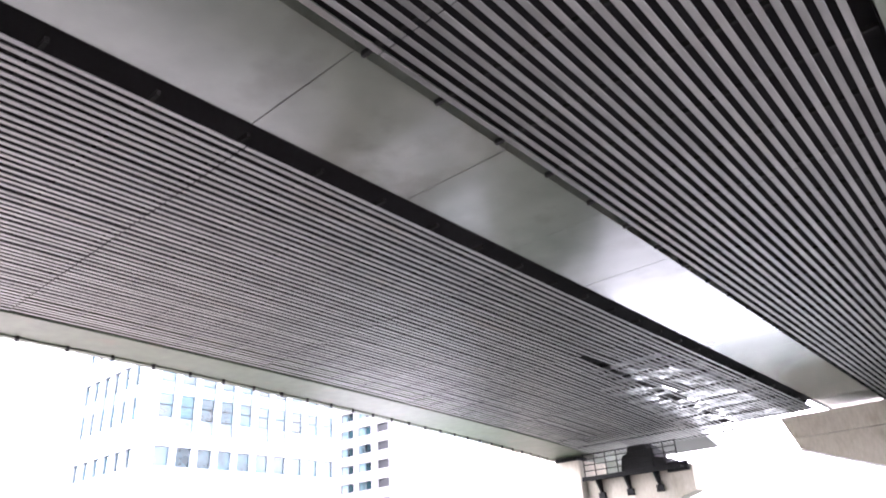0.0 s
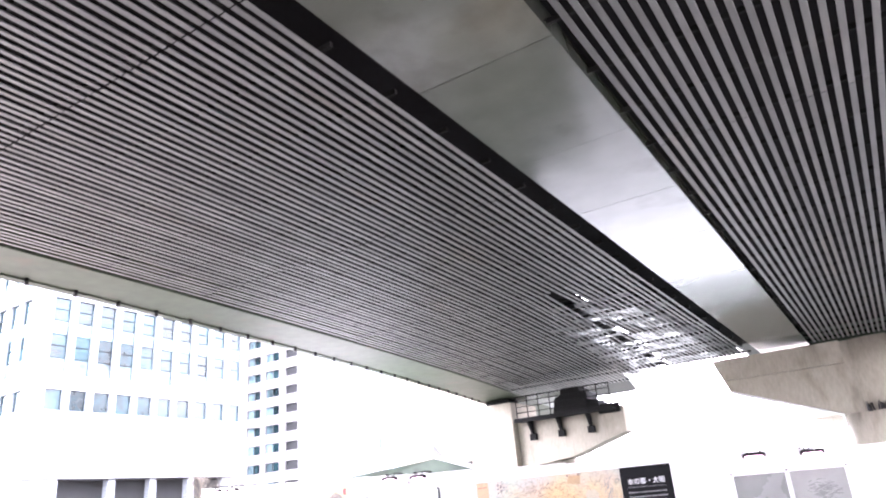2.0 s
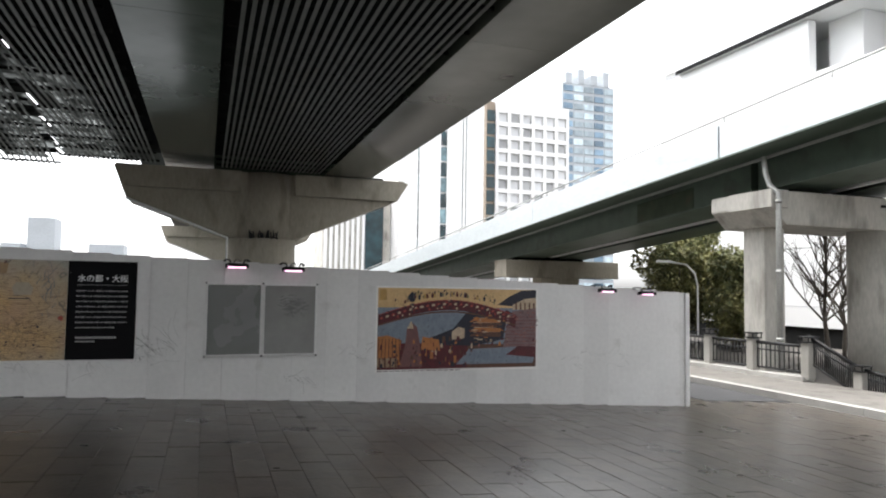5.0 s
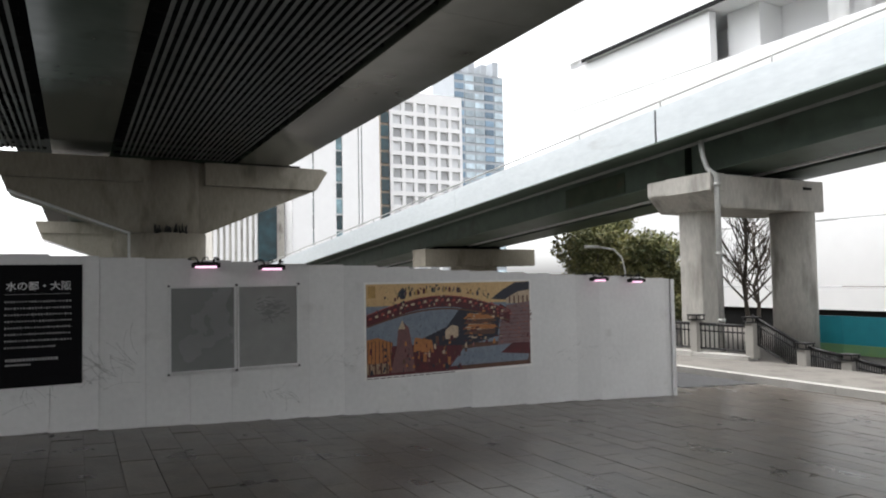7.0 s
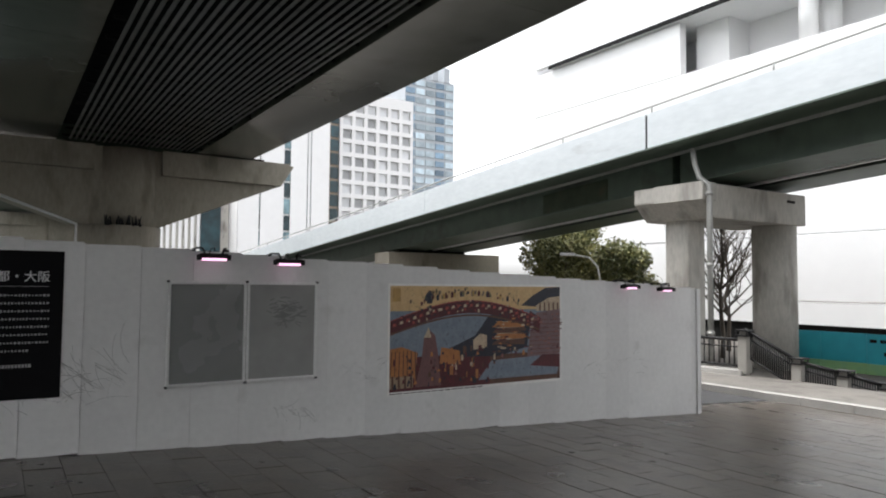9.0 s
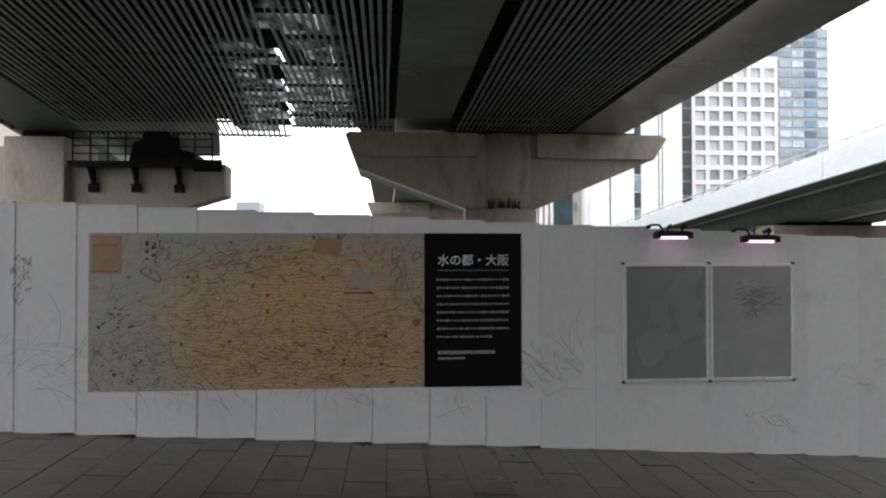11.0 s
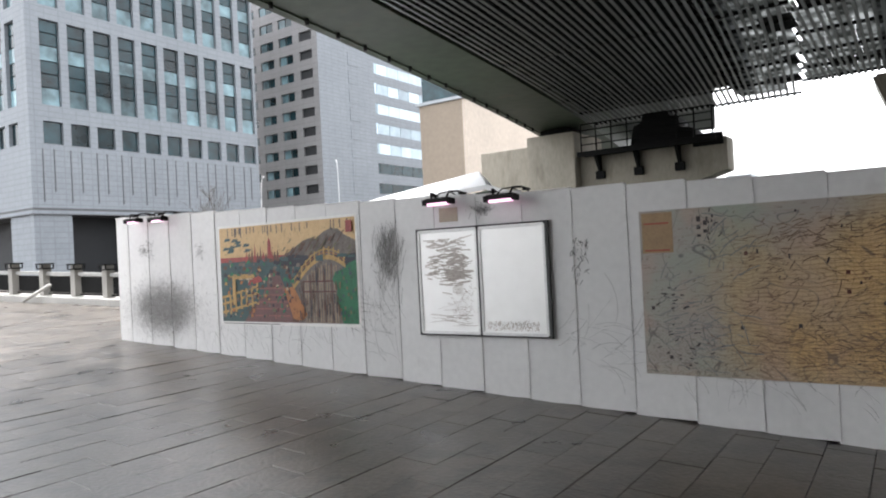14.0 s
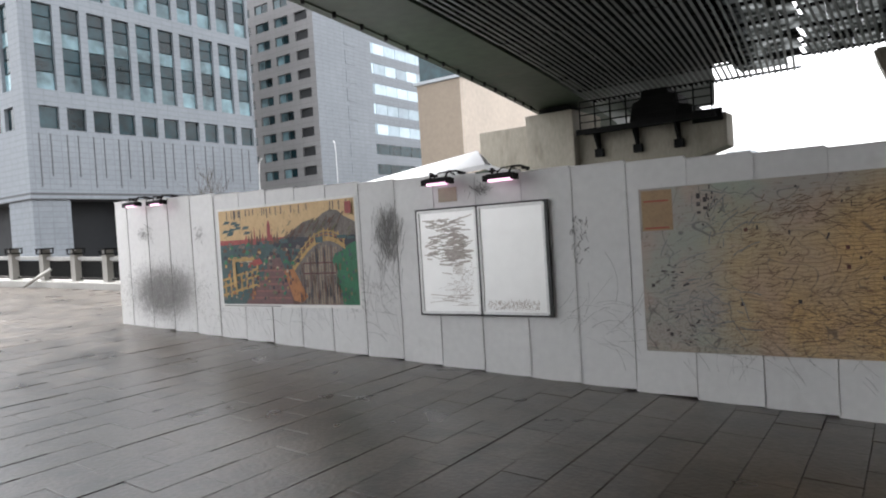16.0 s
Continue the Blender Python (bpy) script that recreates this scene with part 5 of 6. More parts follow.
# ---- railings and pavement edge ----
def stone_post(x, y, z, h, lantern, parent):
    p = part("post", prism([(x - 0.13, y - 0.13), (x + 0.13, y - 0.13), (x + 0.13, y + 0.13), (x - 0.13, y + 0.13)], "z", z, z + h, bevel=0.015), POST_STONE, parent)
    if not lantern:
        part("post_cap", box(x - 0.16, x + 0.16, y - 0.16, y + 0.16, z + h, z + h + 0.09, 0.02), POST_STONE, p)
        return
    for low, high, r, mat in ((0.0, 0.03, 0.17, IRON), (0.03, 0.13, 0.09, POST_STONE), (0.13, 0.165, 0.18, IRON)):
        part("lantern_tier", box(x - r, x + r, y - r, y + r, z + h + low + 0.001, z + h + high), mat, p)
    for dx, dy in ((-0.15, -0.15), (0.15, -0.15), (0.15, 0.15), (-0.15, 0.15)):
        part("lantern_bar", box(x + dx - 0.012, x + dx + 0.012, y + dy - 0.012, y + dy + 0.012, z + h + 0.031, z + h + 0.129), IRON, p)


def iron_run(a, b, za, zb, h, parent, gap=0.13):
    """Balusters between two posts, with a top and a bottom rail."""
    (ax, ay), (bx, by) = a, b
    for lift, rad in ((h - 0.05, 0.045), (0.12, 0.03), (h * 0.72, 0.02)):
        part("rail", pipe([(ax, ay, za + lift), (bx, by, zb + lift)], rad, 6), IRON, parent)
    n = int(math.hypot(bx - ax, by - ay) / gap)
    for k in range(1, n):
        f = k / n
        x, y, z = ax + (bx - ax) * f, ay + (by - ay) * f, za + (zb - za) * f
        part("baluster", pipe([(x, y, z + 0.12), (x, y, z + h - 0.06)], 0.019, 5), IRON, parent)


fence_r = tagged(empty("iron_railing", (13.3, 18, -0.9)), "black iron railing between granite posts on a stone curb", "railing")
posts = [(8.6, 22.3), (9.55, 20.4), (10.1, 18.65), (10.2, 17.0), (10.45, 15.35)]
for x, y in posts:
    stone_post(x, y, rise(x) + 0.2, 0.95, x > 9, fence_r)
for (ax, ay), (bx, by) in zip(posts, posts[1:]):
    iron_run((ax, ay), (bx, by), rise(ax) + 0.25, rise(bx) + 0.25, 0.85, fence_r)
    d = Vector((bx - ax, by - ay)).normalized() * 0.25
    n2 = Vector((-d.y, d.x))
    part("stone_curb", prism([(ax + n2.x, ay + n2.y), (bx + n2.x, by + n2.y), (bx - n2.x, by - n2.y), (ax - n2.x, ay - n2.y)], "z", rise(bx) - 0.02, rise(bx) + 0.27), KERB, fence_r)
stair_rail = tagged(empty("stair_railing", (14.2, 15.8, -1)), "black iron railing sloping down beside the steps", "railing")
down = [(10.45, 15.35), (10.85, 14.15), (11.25, 13.25), (11.6, 12.45), (12.0, 11.5)]
for k, (x, y) in enumerate(down[1:]):
    stone_post(x, y, -1.25, (0.98, 0.75, 0.52, 0.3)[k], True, stair_rail)
for k, ((ax, ay), (bx, by)) in enumerate(zip(down, down[1:])):
    heights = (0.55, -0.2, -0.43, -0.66, -0.86)
    iron_run((ax, ay), (bx, by), heights[k] - 0.8, heights[k + 1] - 0.8, 0.85, stair_rail, 0.05)
fence_l = tagged(empty("iron_railing", (-25, 14.2, 1)), "dark mesh railing between granite lantern posts on a pale stone ledge", "railing")


def bank(x):
    """Front of the stone ledge along the water."""
    d = x + 21.6
    return 14.52 + 0.19 * d - 0.012 * d * d


def bank_strip(name, xa, xb, front, back, low, high, mat, label=""):
    bm = bmesh.new()
    v = [bm.verts.new((x, bank(x) + d, rise(x) + z)) for z in (low, high) for x, d in ((xa, front), (xb, front), (xb, back), (xa, back))]
    for f in ((3, 2, 1, 0), (4, 5, 6, 7), (0, 1, 5, 4), (1, 2, 6, 5), (2, 3, 7, 6), (3, 0, 4, 7)):
        bm.faces.new([v[q] for q in f])
    part(name, bm, mat, fence_l, label)


for k in range(17):
    xa, xb = -33.0 + k * 0.97, -33.0 + (k + 1) * 0.97
    bank_strip("stone_ledge", xa + 0.003, xb - 0.003, 0.0, 0.62, -0.03, 0.14, KERB)
    xp, yp, zp = xa, bank(xa) + 0.36, rise(xa) + 0.14
    p = part("post", box(xp - 0.1, xp + 0.1, yp - 0.1, yp + 0.1, zp, zp + 0.62, 0.012), POST_STONE, fence_l)
    for z0, z1, r, mat in ((0.62, 0.645, 0.14, DARK_STEEL), (0.645, 0.73, 0.09, POST_STONE), (0.73, 0.76, 0.15, DARK_STEEL)):
        part("lantern_tier", box(xp - r, xp + r, yp - r, yp + r, zp + z0 + 0.001, zp + z1), mat, p)
    for dx, dy in ((-0.13, -0.13), (0.13, -0.13), (0.13, 0.13), (-0.13, 0.13)):
        part("lantern_bar", box(xp + dx - 0.012, xp + dx + 0.012, yp + dy - 0.012, yp + dy + 0.012, zp + 0.646, zp + 0.729), DARK_STEEL, p)
    bank_strip("top_rail", xa + 0.11, xb - 0.11, 0.31, 0.41, 0.62, 0.7, GALV)
    bank_strip("mesh_panel", xa + 0.16, xb - 0.16, 0.34, 0.37, 0.23, 0.6, DARK_STEEL, "dark mesh infill")
    bank_strip("lower_rail", xa + 0.11, xb - 0.11, 0.34, 0.38, 0.18, 0.21, DARK_STEEL)
tagged(part("leaning_prop", pipe([(-24.15, 13.7, rise(-24.15) + 0.04), (-23.85, 14.2, rise(-23.85) + 0.42)], 0.04), KERB), "pale bar leaning against the stone ledge", "bar")

# site hoarding below the steps
site = tagged(empty("site_hoarding", (16.4, 10, -1.03)), "teal and light green printed site hoarding", "hoarding")
for k in range(10):
    y = 4.0 + k * 1.4
    part("upper_panel", box(16.4, 16.46, y, y + 1.38, -0.66, 0.24), HOARD_BLUE, site)
    part("lower_panel", box(16.39, 16.45, y, y + 1.38, -1.03, -0.664), HOARD_GREEN, site)
for k in range(12):
    y = 11.6 + k * 0.3
    part("letter_bar", box(16.385, 16.398, y, y + (0.2 if k % 4 else 0.1), -0.02, 0.08), DARK_STEEL if k % 3 else LETTER, site)
for k in range(4):
    part("letter_bar", box(16.385, 16.398, 13.2 + k * 0.4, 13.5 + k * 0.4, -0.4, -0.28), DARK_STEEL, site)


# ---- white building along the ramp ----
hall = tagged(empty("white_building", (24.5, 20, 0)), "large white panelled building behind the ramp", "building")
HX = 24.5
for k, (z0, z1) in enumerate(((1.05, 3.97), (4.05, 9.0), (9.06, 12.97))):
    for j in range(7):
        y = -20 + j * 8.6
        part("wall_panel", box(HX, HX + 0.5, y, y + 8.58, z0, z1), WHITE_WALL, hall)
part("wall_panel", box(HX, HX + 0.5, 28.2, 40.2, 13.01, 15.84), WHITE_WALL, hall)
part("terrace_floor", box(HX + 0.5, HX + 3.2, -20, 40.2, 12.7, 12.975), WHITE_WALL, hall)
part("back_wall", box(HX + 3.2, HX + 3.6, -20, 40.2, 12.0, 15.88), WHITE_WALL, hall)
part("roof_slab", box(HX - 0.3, HX + 9, -20, 38.4, 15.9, 16.25), WHITE_WALL, hall, "white roof slab with a dark edge")
part("roof_edge", box(HX - 0.34, HX - 0.301, -20, 38.4, 15.87, 16.12), DARK_STEEL, hall)
part("upper_wall", box(HX, HX + 0.4, -20, 40, 16.3, 24), WHITE_WALL, hall)
part("base_band", box(HX + 0.02, HX + 0.5, -20, 40.2, -0.02, 0.98), WHITE_WALL, hall)
part("dark_base", box(HX + 0.2, HX + 0.5, -20, 40.2, -2, -0.03), DARK_STEEL, hall)
part("side_wall", box(HX + 0.2, HX + 30, 40.2, 40.6, -2, 24), WHITE_WALL, hall)
part("terrace_block", box(HX + 1.4, HX + 3.19, 26.2, 28.19, 12.98, 15.88), WHITE_WALL, hall)
for x, y in ((0.7, 21.6), (2.4, 21.4)):
    part("terrace_column", drum(HX + x, y, 12.98, 15.88, 0.42, 20), WHITE_WALL, hall)


# ---- buildings ----
def facade(name, parent, origin, along, width, z0, z1, openings, mat, inward, deep=0.3):
    """A wall with rectangular holes and reveals. along, inward: unit directions in plan."""
    bm = bmesh.new()
    us = sorted({0.0, width, *(round(v, 3) for o in openings for v in o[:2])})
    zs = sorted({z0, z1, *(round(v, 3) for o in openings for v in o[2:4])})
    o, a, d = Vector((*origin, 0)), Vector((*along, 0)), Vector((*inward, 0)) * deep

    def pt(u, z, back=False):
        return bm.verts.new(o + a * u + Vector((0, 0, z)) + (d if back else Vector()))

    for i in range(len(us) - 1):
        for j in range(len(zs) - 1):
            um, zm = (us[i] + us[i + 1]) / 2, (zs[j] + zs[j + 1]) / 2
            if not any(p[0] < um < p[1] and p[2] < zm < p[3] for p in openings):
                bm.faces.new((pt(us[i], zs[j]), pt(us[i + 1], zs[j]), pt(us[i + 1], zs[j + 1]), pt(us[i], zs[j + 1])))
    for u0, u1, v0, v1 in (p[:4] for p in openings):
        ring = ((u0, v0), (u1, v0), (u1, v1), (u0, v1))
        for k in range(4):
            p, q = ring[k], ring[(k + 1) % 4]
            bm.faces.new((pt(*p), pt(*q), pt(*q, True), pt(*p, True)))
    bmesh.ops.remove_doubles(bm, verts=bm.verts[:], dist=0.001)
    bmesh.ops.recalc_face_normals(bm, faces=bm.faces[:])
    return part(name, bm, mat, parent)


def window(parent, origin, along, inward, u0, u1, z0, z1, panes, deep=0.3, bar=0.14):
    """Panes set back in their opening, with thin dark bars between them. panes: (from, to, material) in heights 0..1."""
    o, a, d = Vector((*origin, 0)), Vector((*along, 0)), Vector((*inward, 0))
    first = None
    u0, u1 = u0 + 0.09, u1 - 0.09
    for f0, f1, mat in panes:
        bm = bmesh.new()
        za, zb = z0 + (z1 - z0) * f0 + bar / 2, z0 + (z1 - z0) * f1 - bar / 2
        c = [o + a * u + d * s + Vector((0, 0, z)) for s in (deep - 0.08, deep + 0.02) for u, z in ((u0, za), (u1, za), (u1, zb), (u0, zb))]
        v = [bm.verts.new(p) for p in c]
        for q in ((0, 1, 2, 3), (7, 6, 5, 4), (0, 4, 5, 1), (1, 5, 6, 2), (2, 6, 7, 3), (3, 7, 4, 0)):
            bm.faces.new([v[i] for i in q])
        bmesh.ops.recalc_face_normals(bm, faces=bm.faces[:])
        ob = part("window" if first is None else "pane", bm, mat, first or parent)
        first = first or ob


def solid_core(parent, x0, x1, y0, y1, z0, z1, mat=RECESS_DARK):
    part("core", box(x0, x1, y0, y1, z0, z1), mat, parent)


# grey office block with tall window bays
office = tagged(empty("office_building", (-87, 43, 0)), "pale grey tiled office block with tall glazed bays", "building")
AX, AY, AW = -87.0, 43.0, 32.0
BAY = [(0.0, 0.21, PANE_TEAL), (0.21, 0.37, PANE), (0.37, 0.52, PANE), (0.52, 0.7, PANE_TEAL), (0.7, 0.85, PANE), (0.85, 1.0, PANE)]
holes_a = []
for k in range(10):
    u = 1.5 + k * 3.1
    holes_a += [(u, u + 2.2, 16.2, 18.75), (u, u + 2.2, 20.6, 30.3), (u, u + 2.2, 31.9, 41.6)]
facade("wall", office, (AX, AY), (0, 1), AW, 8.7, 46, holes_a, TILE_GREY, (-1, 0), 0.45)
for u0, u1, z0, z1 in holes_a:
    window(office, (AX, AY), (0, 1), (-1, 0), u0, u1, z0, z1, BAY if z1 - z0 > 5 else [(0, 1, PANE)], 0.45)
holes_b = []
for k in range(6):
    u = 2.6 + k * 3.1
    holes_b += [(u, u + 2.2, 16.2, 18.75), (u, u + 2.2, 20.6, 30.3), (u, u + 2.2, 31.9, 41.6)]
facade("wall", office, (AX, AY), (-1, 0), 26, 8.7, 46, holes_b, TILE_GREY, (0, 1), 0.45)
for u0, u1, z0, z1 in holes_b:
    window(office, (AX, AY), (-1, 0), (0, 1), u0, u1, z0, z1, BAY if z1 - z0 > 5 else [(0, 1, PANE)], 0.45)
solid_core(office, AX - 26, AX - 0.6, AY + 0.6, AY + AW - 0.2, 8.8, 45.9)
part("roof", box(AX - 26, AX, AY, AY + AW, 46, 46.4), TILE_GREY, office)
part("soffit_band", box(AX - 26, AX + 0.12, AY - 0.12, AY + AW, 8.3, 8.68), TILE_GREY, office)
# dark strips painted as the shadow lines above and below the soffit band
part("shadow_line", box(AX - 26, AX + 0.125, AY - 0.125, AY + AW, 8.2, 8.298), GROOVE, office)
part("shadow_line", box(AX - 26, AX + 0.03, AY - 0.03, AY + AW - 0.1, 8.69, 8.95), GROOVE, office)
part("corner_pier", box(AX - 5.5, AX - 0.1, AY + 0.1, AY + 4.3, -1, 8.29), TILE_GREY, office)
# lobby recess: near-black blocks carry its shade in their colour
part("lobby_glass", box(AX - 25, AX - 3.2, AY + 4.35, AY + AW - 0.5, -1, 8.28), RECESS_DARK, office, "recessed lobby with its shade painted near black")
part("lobby_glass", box(AX - 25, AX - 5.6, AY + 3.0, AY + 4.3, -1, 8.28), RECESS_DARK, office, "recessed lobby with its shade painted near black")
for k in range(4):
    part("lobby_column", box(AX - 1.6, AX - 0.5, AY + 11 + k * 6, AY + 12 + k * 6, -1, 8.29), TILE_GREY, office)
# facade grooves: thin raised strips, their shade put into the dark colour
for k in range(10):
    for d in (-0.25, 1.0):
        part("groove", box(AX, AX + 0.035, AY + 1.5 + d + k * 3.1, AY + 1.62 + d + k * 3.1, 9.6 + 1.2 * (d > 0), 15.6), GROOVE, office)

# grey tower with window rows
tower = tagged(empty("grey_tower", (-85, 87, 0)), "grey high-rise with rows of windows and a blank flank", "building")
BX, BY = -85.6, 87.0
holes = []
for f in range(17):
    z = 3.0 + f * 3.15
    for u, w in ((1.2, 2.9), (5.6, 3.3), (10.2, 3.3), (14.8, 3.3)):
        holes.append((u, u + w, z, z + 1.5))
facade("wall", tower, (BX, BY), (-1, 0), 20, -1, 58, holes, TILE_GREY2, (0, 1), 0.3)
for u0, u1, z0, z1 in holes:
    if u0 < 2:
        window(tower, (BX, BY), (-1, 0), (0, 1), u0, u1, z0, z1, [(0, 1, RECESS_DARK)], 0.3)
    else:
        window(tower, (BX, BY), (-1, 0), (0, 1), u0, (u0 + u1) / 2 - 0.03, z0, z1, [(0, 1, PANE)], 0.3)
        window(tower, (BX, BY), (-1, 0), (0, 1), (u0 + u1) / 2 + 0.03, u1, z0, z1, [(0, 1, PANE_TEAL)], 0.3)
part("flank_wall", box(BX - 0.4, BX, BY + 0.01, BY + 14, -1, 58), TILE_GREY, tower, "paler blank flank")
for f in range(17):
    part("flank_ledge", box(BX, BX + 0.07, BY + 7.2, BY + 9.8, 3 + f * 3.15, 5.2 + f * 3.15), TILE_GREY, tower)
solid_core(tower, BX - 20, BX - 0.5, BY + 0.5, BY + 14, -1, 57.9, TILE_GREY2)

# glazed block beyond the tower
glassy = tagged(empty("glazed_building", (-88, 101, 0)), "office block with pale blue glass bands", "building")
for f in range(14):
    z = 4 + f * 3.7
    part("spandrel", box(-88.4, -88, 101.2, 131, z, z + 1.75), TILE_GREY, glassy)
    for k in range(9):
        # pale panes carry a painted sky reflection, dark low ones that of another building
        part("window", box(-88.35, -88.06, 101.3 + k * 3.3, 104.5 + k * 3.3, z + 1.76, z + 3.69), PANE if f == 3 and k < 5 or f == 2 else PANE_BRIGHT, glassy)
solid_core(glassy, -100, -88.45, 101.2, 131, -1, 56)

# brown block
brown = tagged(empty("brown_building", (-47, 67, 0)), "brown and beige block with a dark roof band", "building")
part("side_wall", box(-52, -46.4, 68, 68.4, -1, 18.0), BROWN, brown)
part("front_wall", box(-46.4, -46, 68, 96, -1, 18.0), BEIGE_WALL, brown)
part("roof_band", box(-52.4, -45.8, 67.8, 96, 18.02, 18.35), TILE_DARK, brown)
part("upper_storey", box(-52, -46.6, 68.6, 96, 18.5, 22), PANE, brown, "dark glazed upper storey")

# boat landing canopy behind the hoarding
canopy = tagged(empty("landing_canopy", (-18, 22, -3)), "white sloping canopy roof with a grey-green gable behind the hoarding", "canopy")
bm = bmesh.new()
front = [(-24.5, 18.6, 2.0), (-20.0, 19.6, 2.7), (-15.4, 20.0, 3.08), (-13.5, 20.2, 2.45)]
back = [(-24.5, 22.0, 2.4), (-20.0, 22.0, 3.3), (-16.8, 22.0, 3.68), (-16.2, 22.3, 2.9)]
rows = [[bm.verts.new((x, y, z + d)) for x, y, z in line] for line in (front, back) for d in (0, 0.12)]
for k in range(3):
    for a, b in ((0, 2), (1, 3), (0, 1), (2, 3)):
        bm.faces.new((rows[a][k], rows[a][k + 1], rows[b][k + 1], rows[b][k]))
for k in (0, 3):
    bm.faces.new((rows[0][k], rows[1][k], rows[3][k], rows[2][k]))
bmesh.ops.recalc_face_normals(bm, faces=bm.faces[:])
part("roof_shell", bm, WHITE_WALL, canopy)
bm = bmesh.new()
a = [bm.verts.new(c) for c in ((-20.0, 19.65, 2.68), (-15.4, 20.05, 3.06), (-13.55, 20.25, 2.43), (-13.6, 20.35, 2.2), (-15.4, 20.3, 2.2), (-20.0, 19.9, 2.2))]
bm.faces.new(a)
part("gable", bm, RAMP_GREEN, canopy)
for x, y in ((-19.5, 20.4), (-14.5, 20.8)):
    part("post", pipe([(x, y, -3), (x, y, 2.9)], 0.1), GALV, canopy)

# towers beyond the ramp
striped = tagged(empty("striped_tower", (38, 118, 0)), "white tower with narrow dark vertical window strips", "building")
SX, SY = 26.6, 116.0
holes = [(u, u + w, 2.0, 58.0) for u, w in ((3.4, 0.25), (7.6, 1.2), (11.7, 0.2), (12.3, 0.2))]
facade("wall", striped, (SX, SY), (1, 0), 15.8, -1, 62, holes, WHITE_WALL, (0, 1), 0.4)
for u0, u1, z0, z1 in holes:
    window(striped, (SX, SY), (1, 0), (0, 1), u0 - 0.08, u1 + 0.08, z0, z1, [(k / 20, (k + 1) / 20, PANE if k % 2 else PANE_TEAL) for k in range(20)], 0.4, 0.3)
solid_core(striped, SX, SX + 15.8, SY + 0.5, SY + 20, -1, 61.9, WHITE_WALL)
for k in range(11):
    part("rib", box(SX - 12 + k * 0.95, SX - 11.5 + k * 0.95, SY + 4.6, SY + 5.1, -1, 19), WHITE_WALL, striped)
part("low_wing", box(SX - 12.2, SX - 0.1, SY + 5.1, SY + 15, -1, 19.2), GREY_CONCRETE, striped)
part("wing_glazing", box(SX - 4.8, SX - 1.6, SY + 4.3, SY + 4.58, -1, 18), PANE, striped, "dark narrow glazing")
hotel = tagged(empty("grid_tower", (62, 138, 0)), "pale concrete high-rise with a grid of square windows", "building")
HX2, HY2 = 54.2, 138.0
holes = [(0.75 + k * 2.9, 2.85 + k * 2.9, 3.2 + f * 2.95, 5.2 + f * 2.95) for k in range(6) for f in range(13)]
facade("wall", hotel, (HX2, HY2), (1, 0), 18, -1, 43, holes, WHITE_WALL, (0, 1), 0.7)
for u0, u1, z0, z1 in holes:
    window(hotel, (HX2, HY2), (1, 0), (0, 1), u0, u1, z0, z1, [(0, 1, PANE_PALE)], 0.7)
for f in range(13):
    part("stair_window", box(HX2 - 1.9, HX2 - 0.05, HY2 + 0.3, HY2 + 0.8, 3.2 + f * 2.95, 5.6 + f * 2.95), PANE, hotel)
part("side_wall", box(HX2 - 2.0, HX2, HY2 + 0.5, HY2 + 18, -1, 43), BROWN, hotel, "brown recessed stair strip")
solid_core(hotel, HX2 + 0.1, HX2 + 18, HY2 + 0.9, HY2 + 18, -1, 42.9, WHITE_WALL)
blue = tagged(empty("blue_tower", (92, 165, 0)), "slim blue glass high-rise with a stepped crown", "building")
for f in range(24):
    z = f * 2.45
    for k in range(5):
        part("window", box(85.7 + k * 3.2, 88.5 + k * 3.2, 165, 165.3, z, z + 1.55), PANE_BLUE if k % 3 else PANE_SKY, blue)
solid_core(blue, 85.5, 101.5, 165.2, 178, -1, 58.6, TILE_DARK)
for k in range(4):
    part("crown_fin", box(86.3 + k * 3.9, 88.2 + k * 3.9, 165, 170, 58.6, 61.5 + 1.2 * (k % 2)), TILE_DARK, blue)
skyline = tagged(empty("distant_building", (-25, 220, 0)), "pale distant high-rises between the piers", "building")
for x, w, h in ((-53.5, 7, 20.6), (-60, 5, 13), (-37.5, 9.5, 13.4)):
    part("tower_block", box(x, x + w, 226, 236, -1, h), TILE_DARK, skyline)


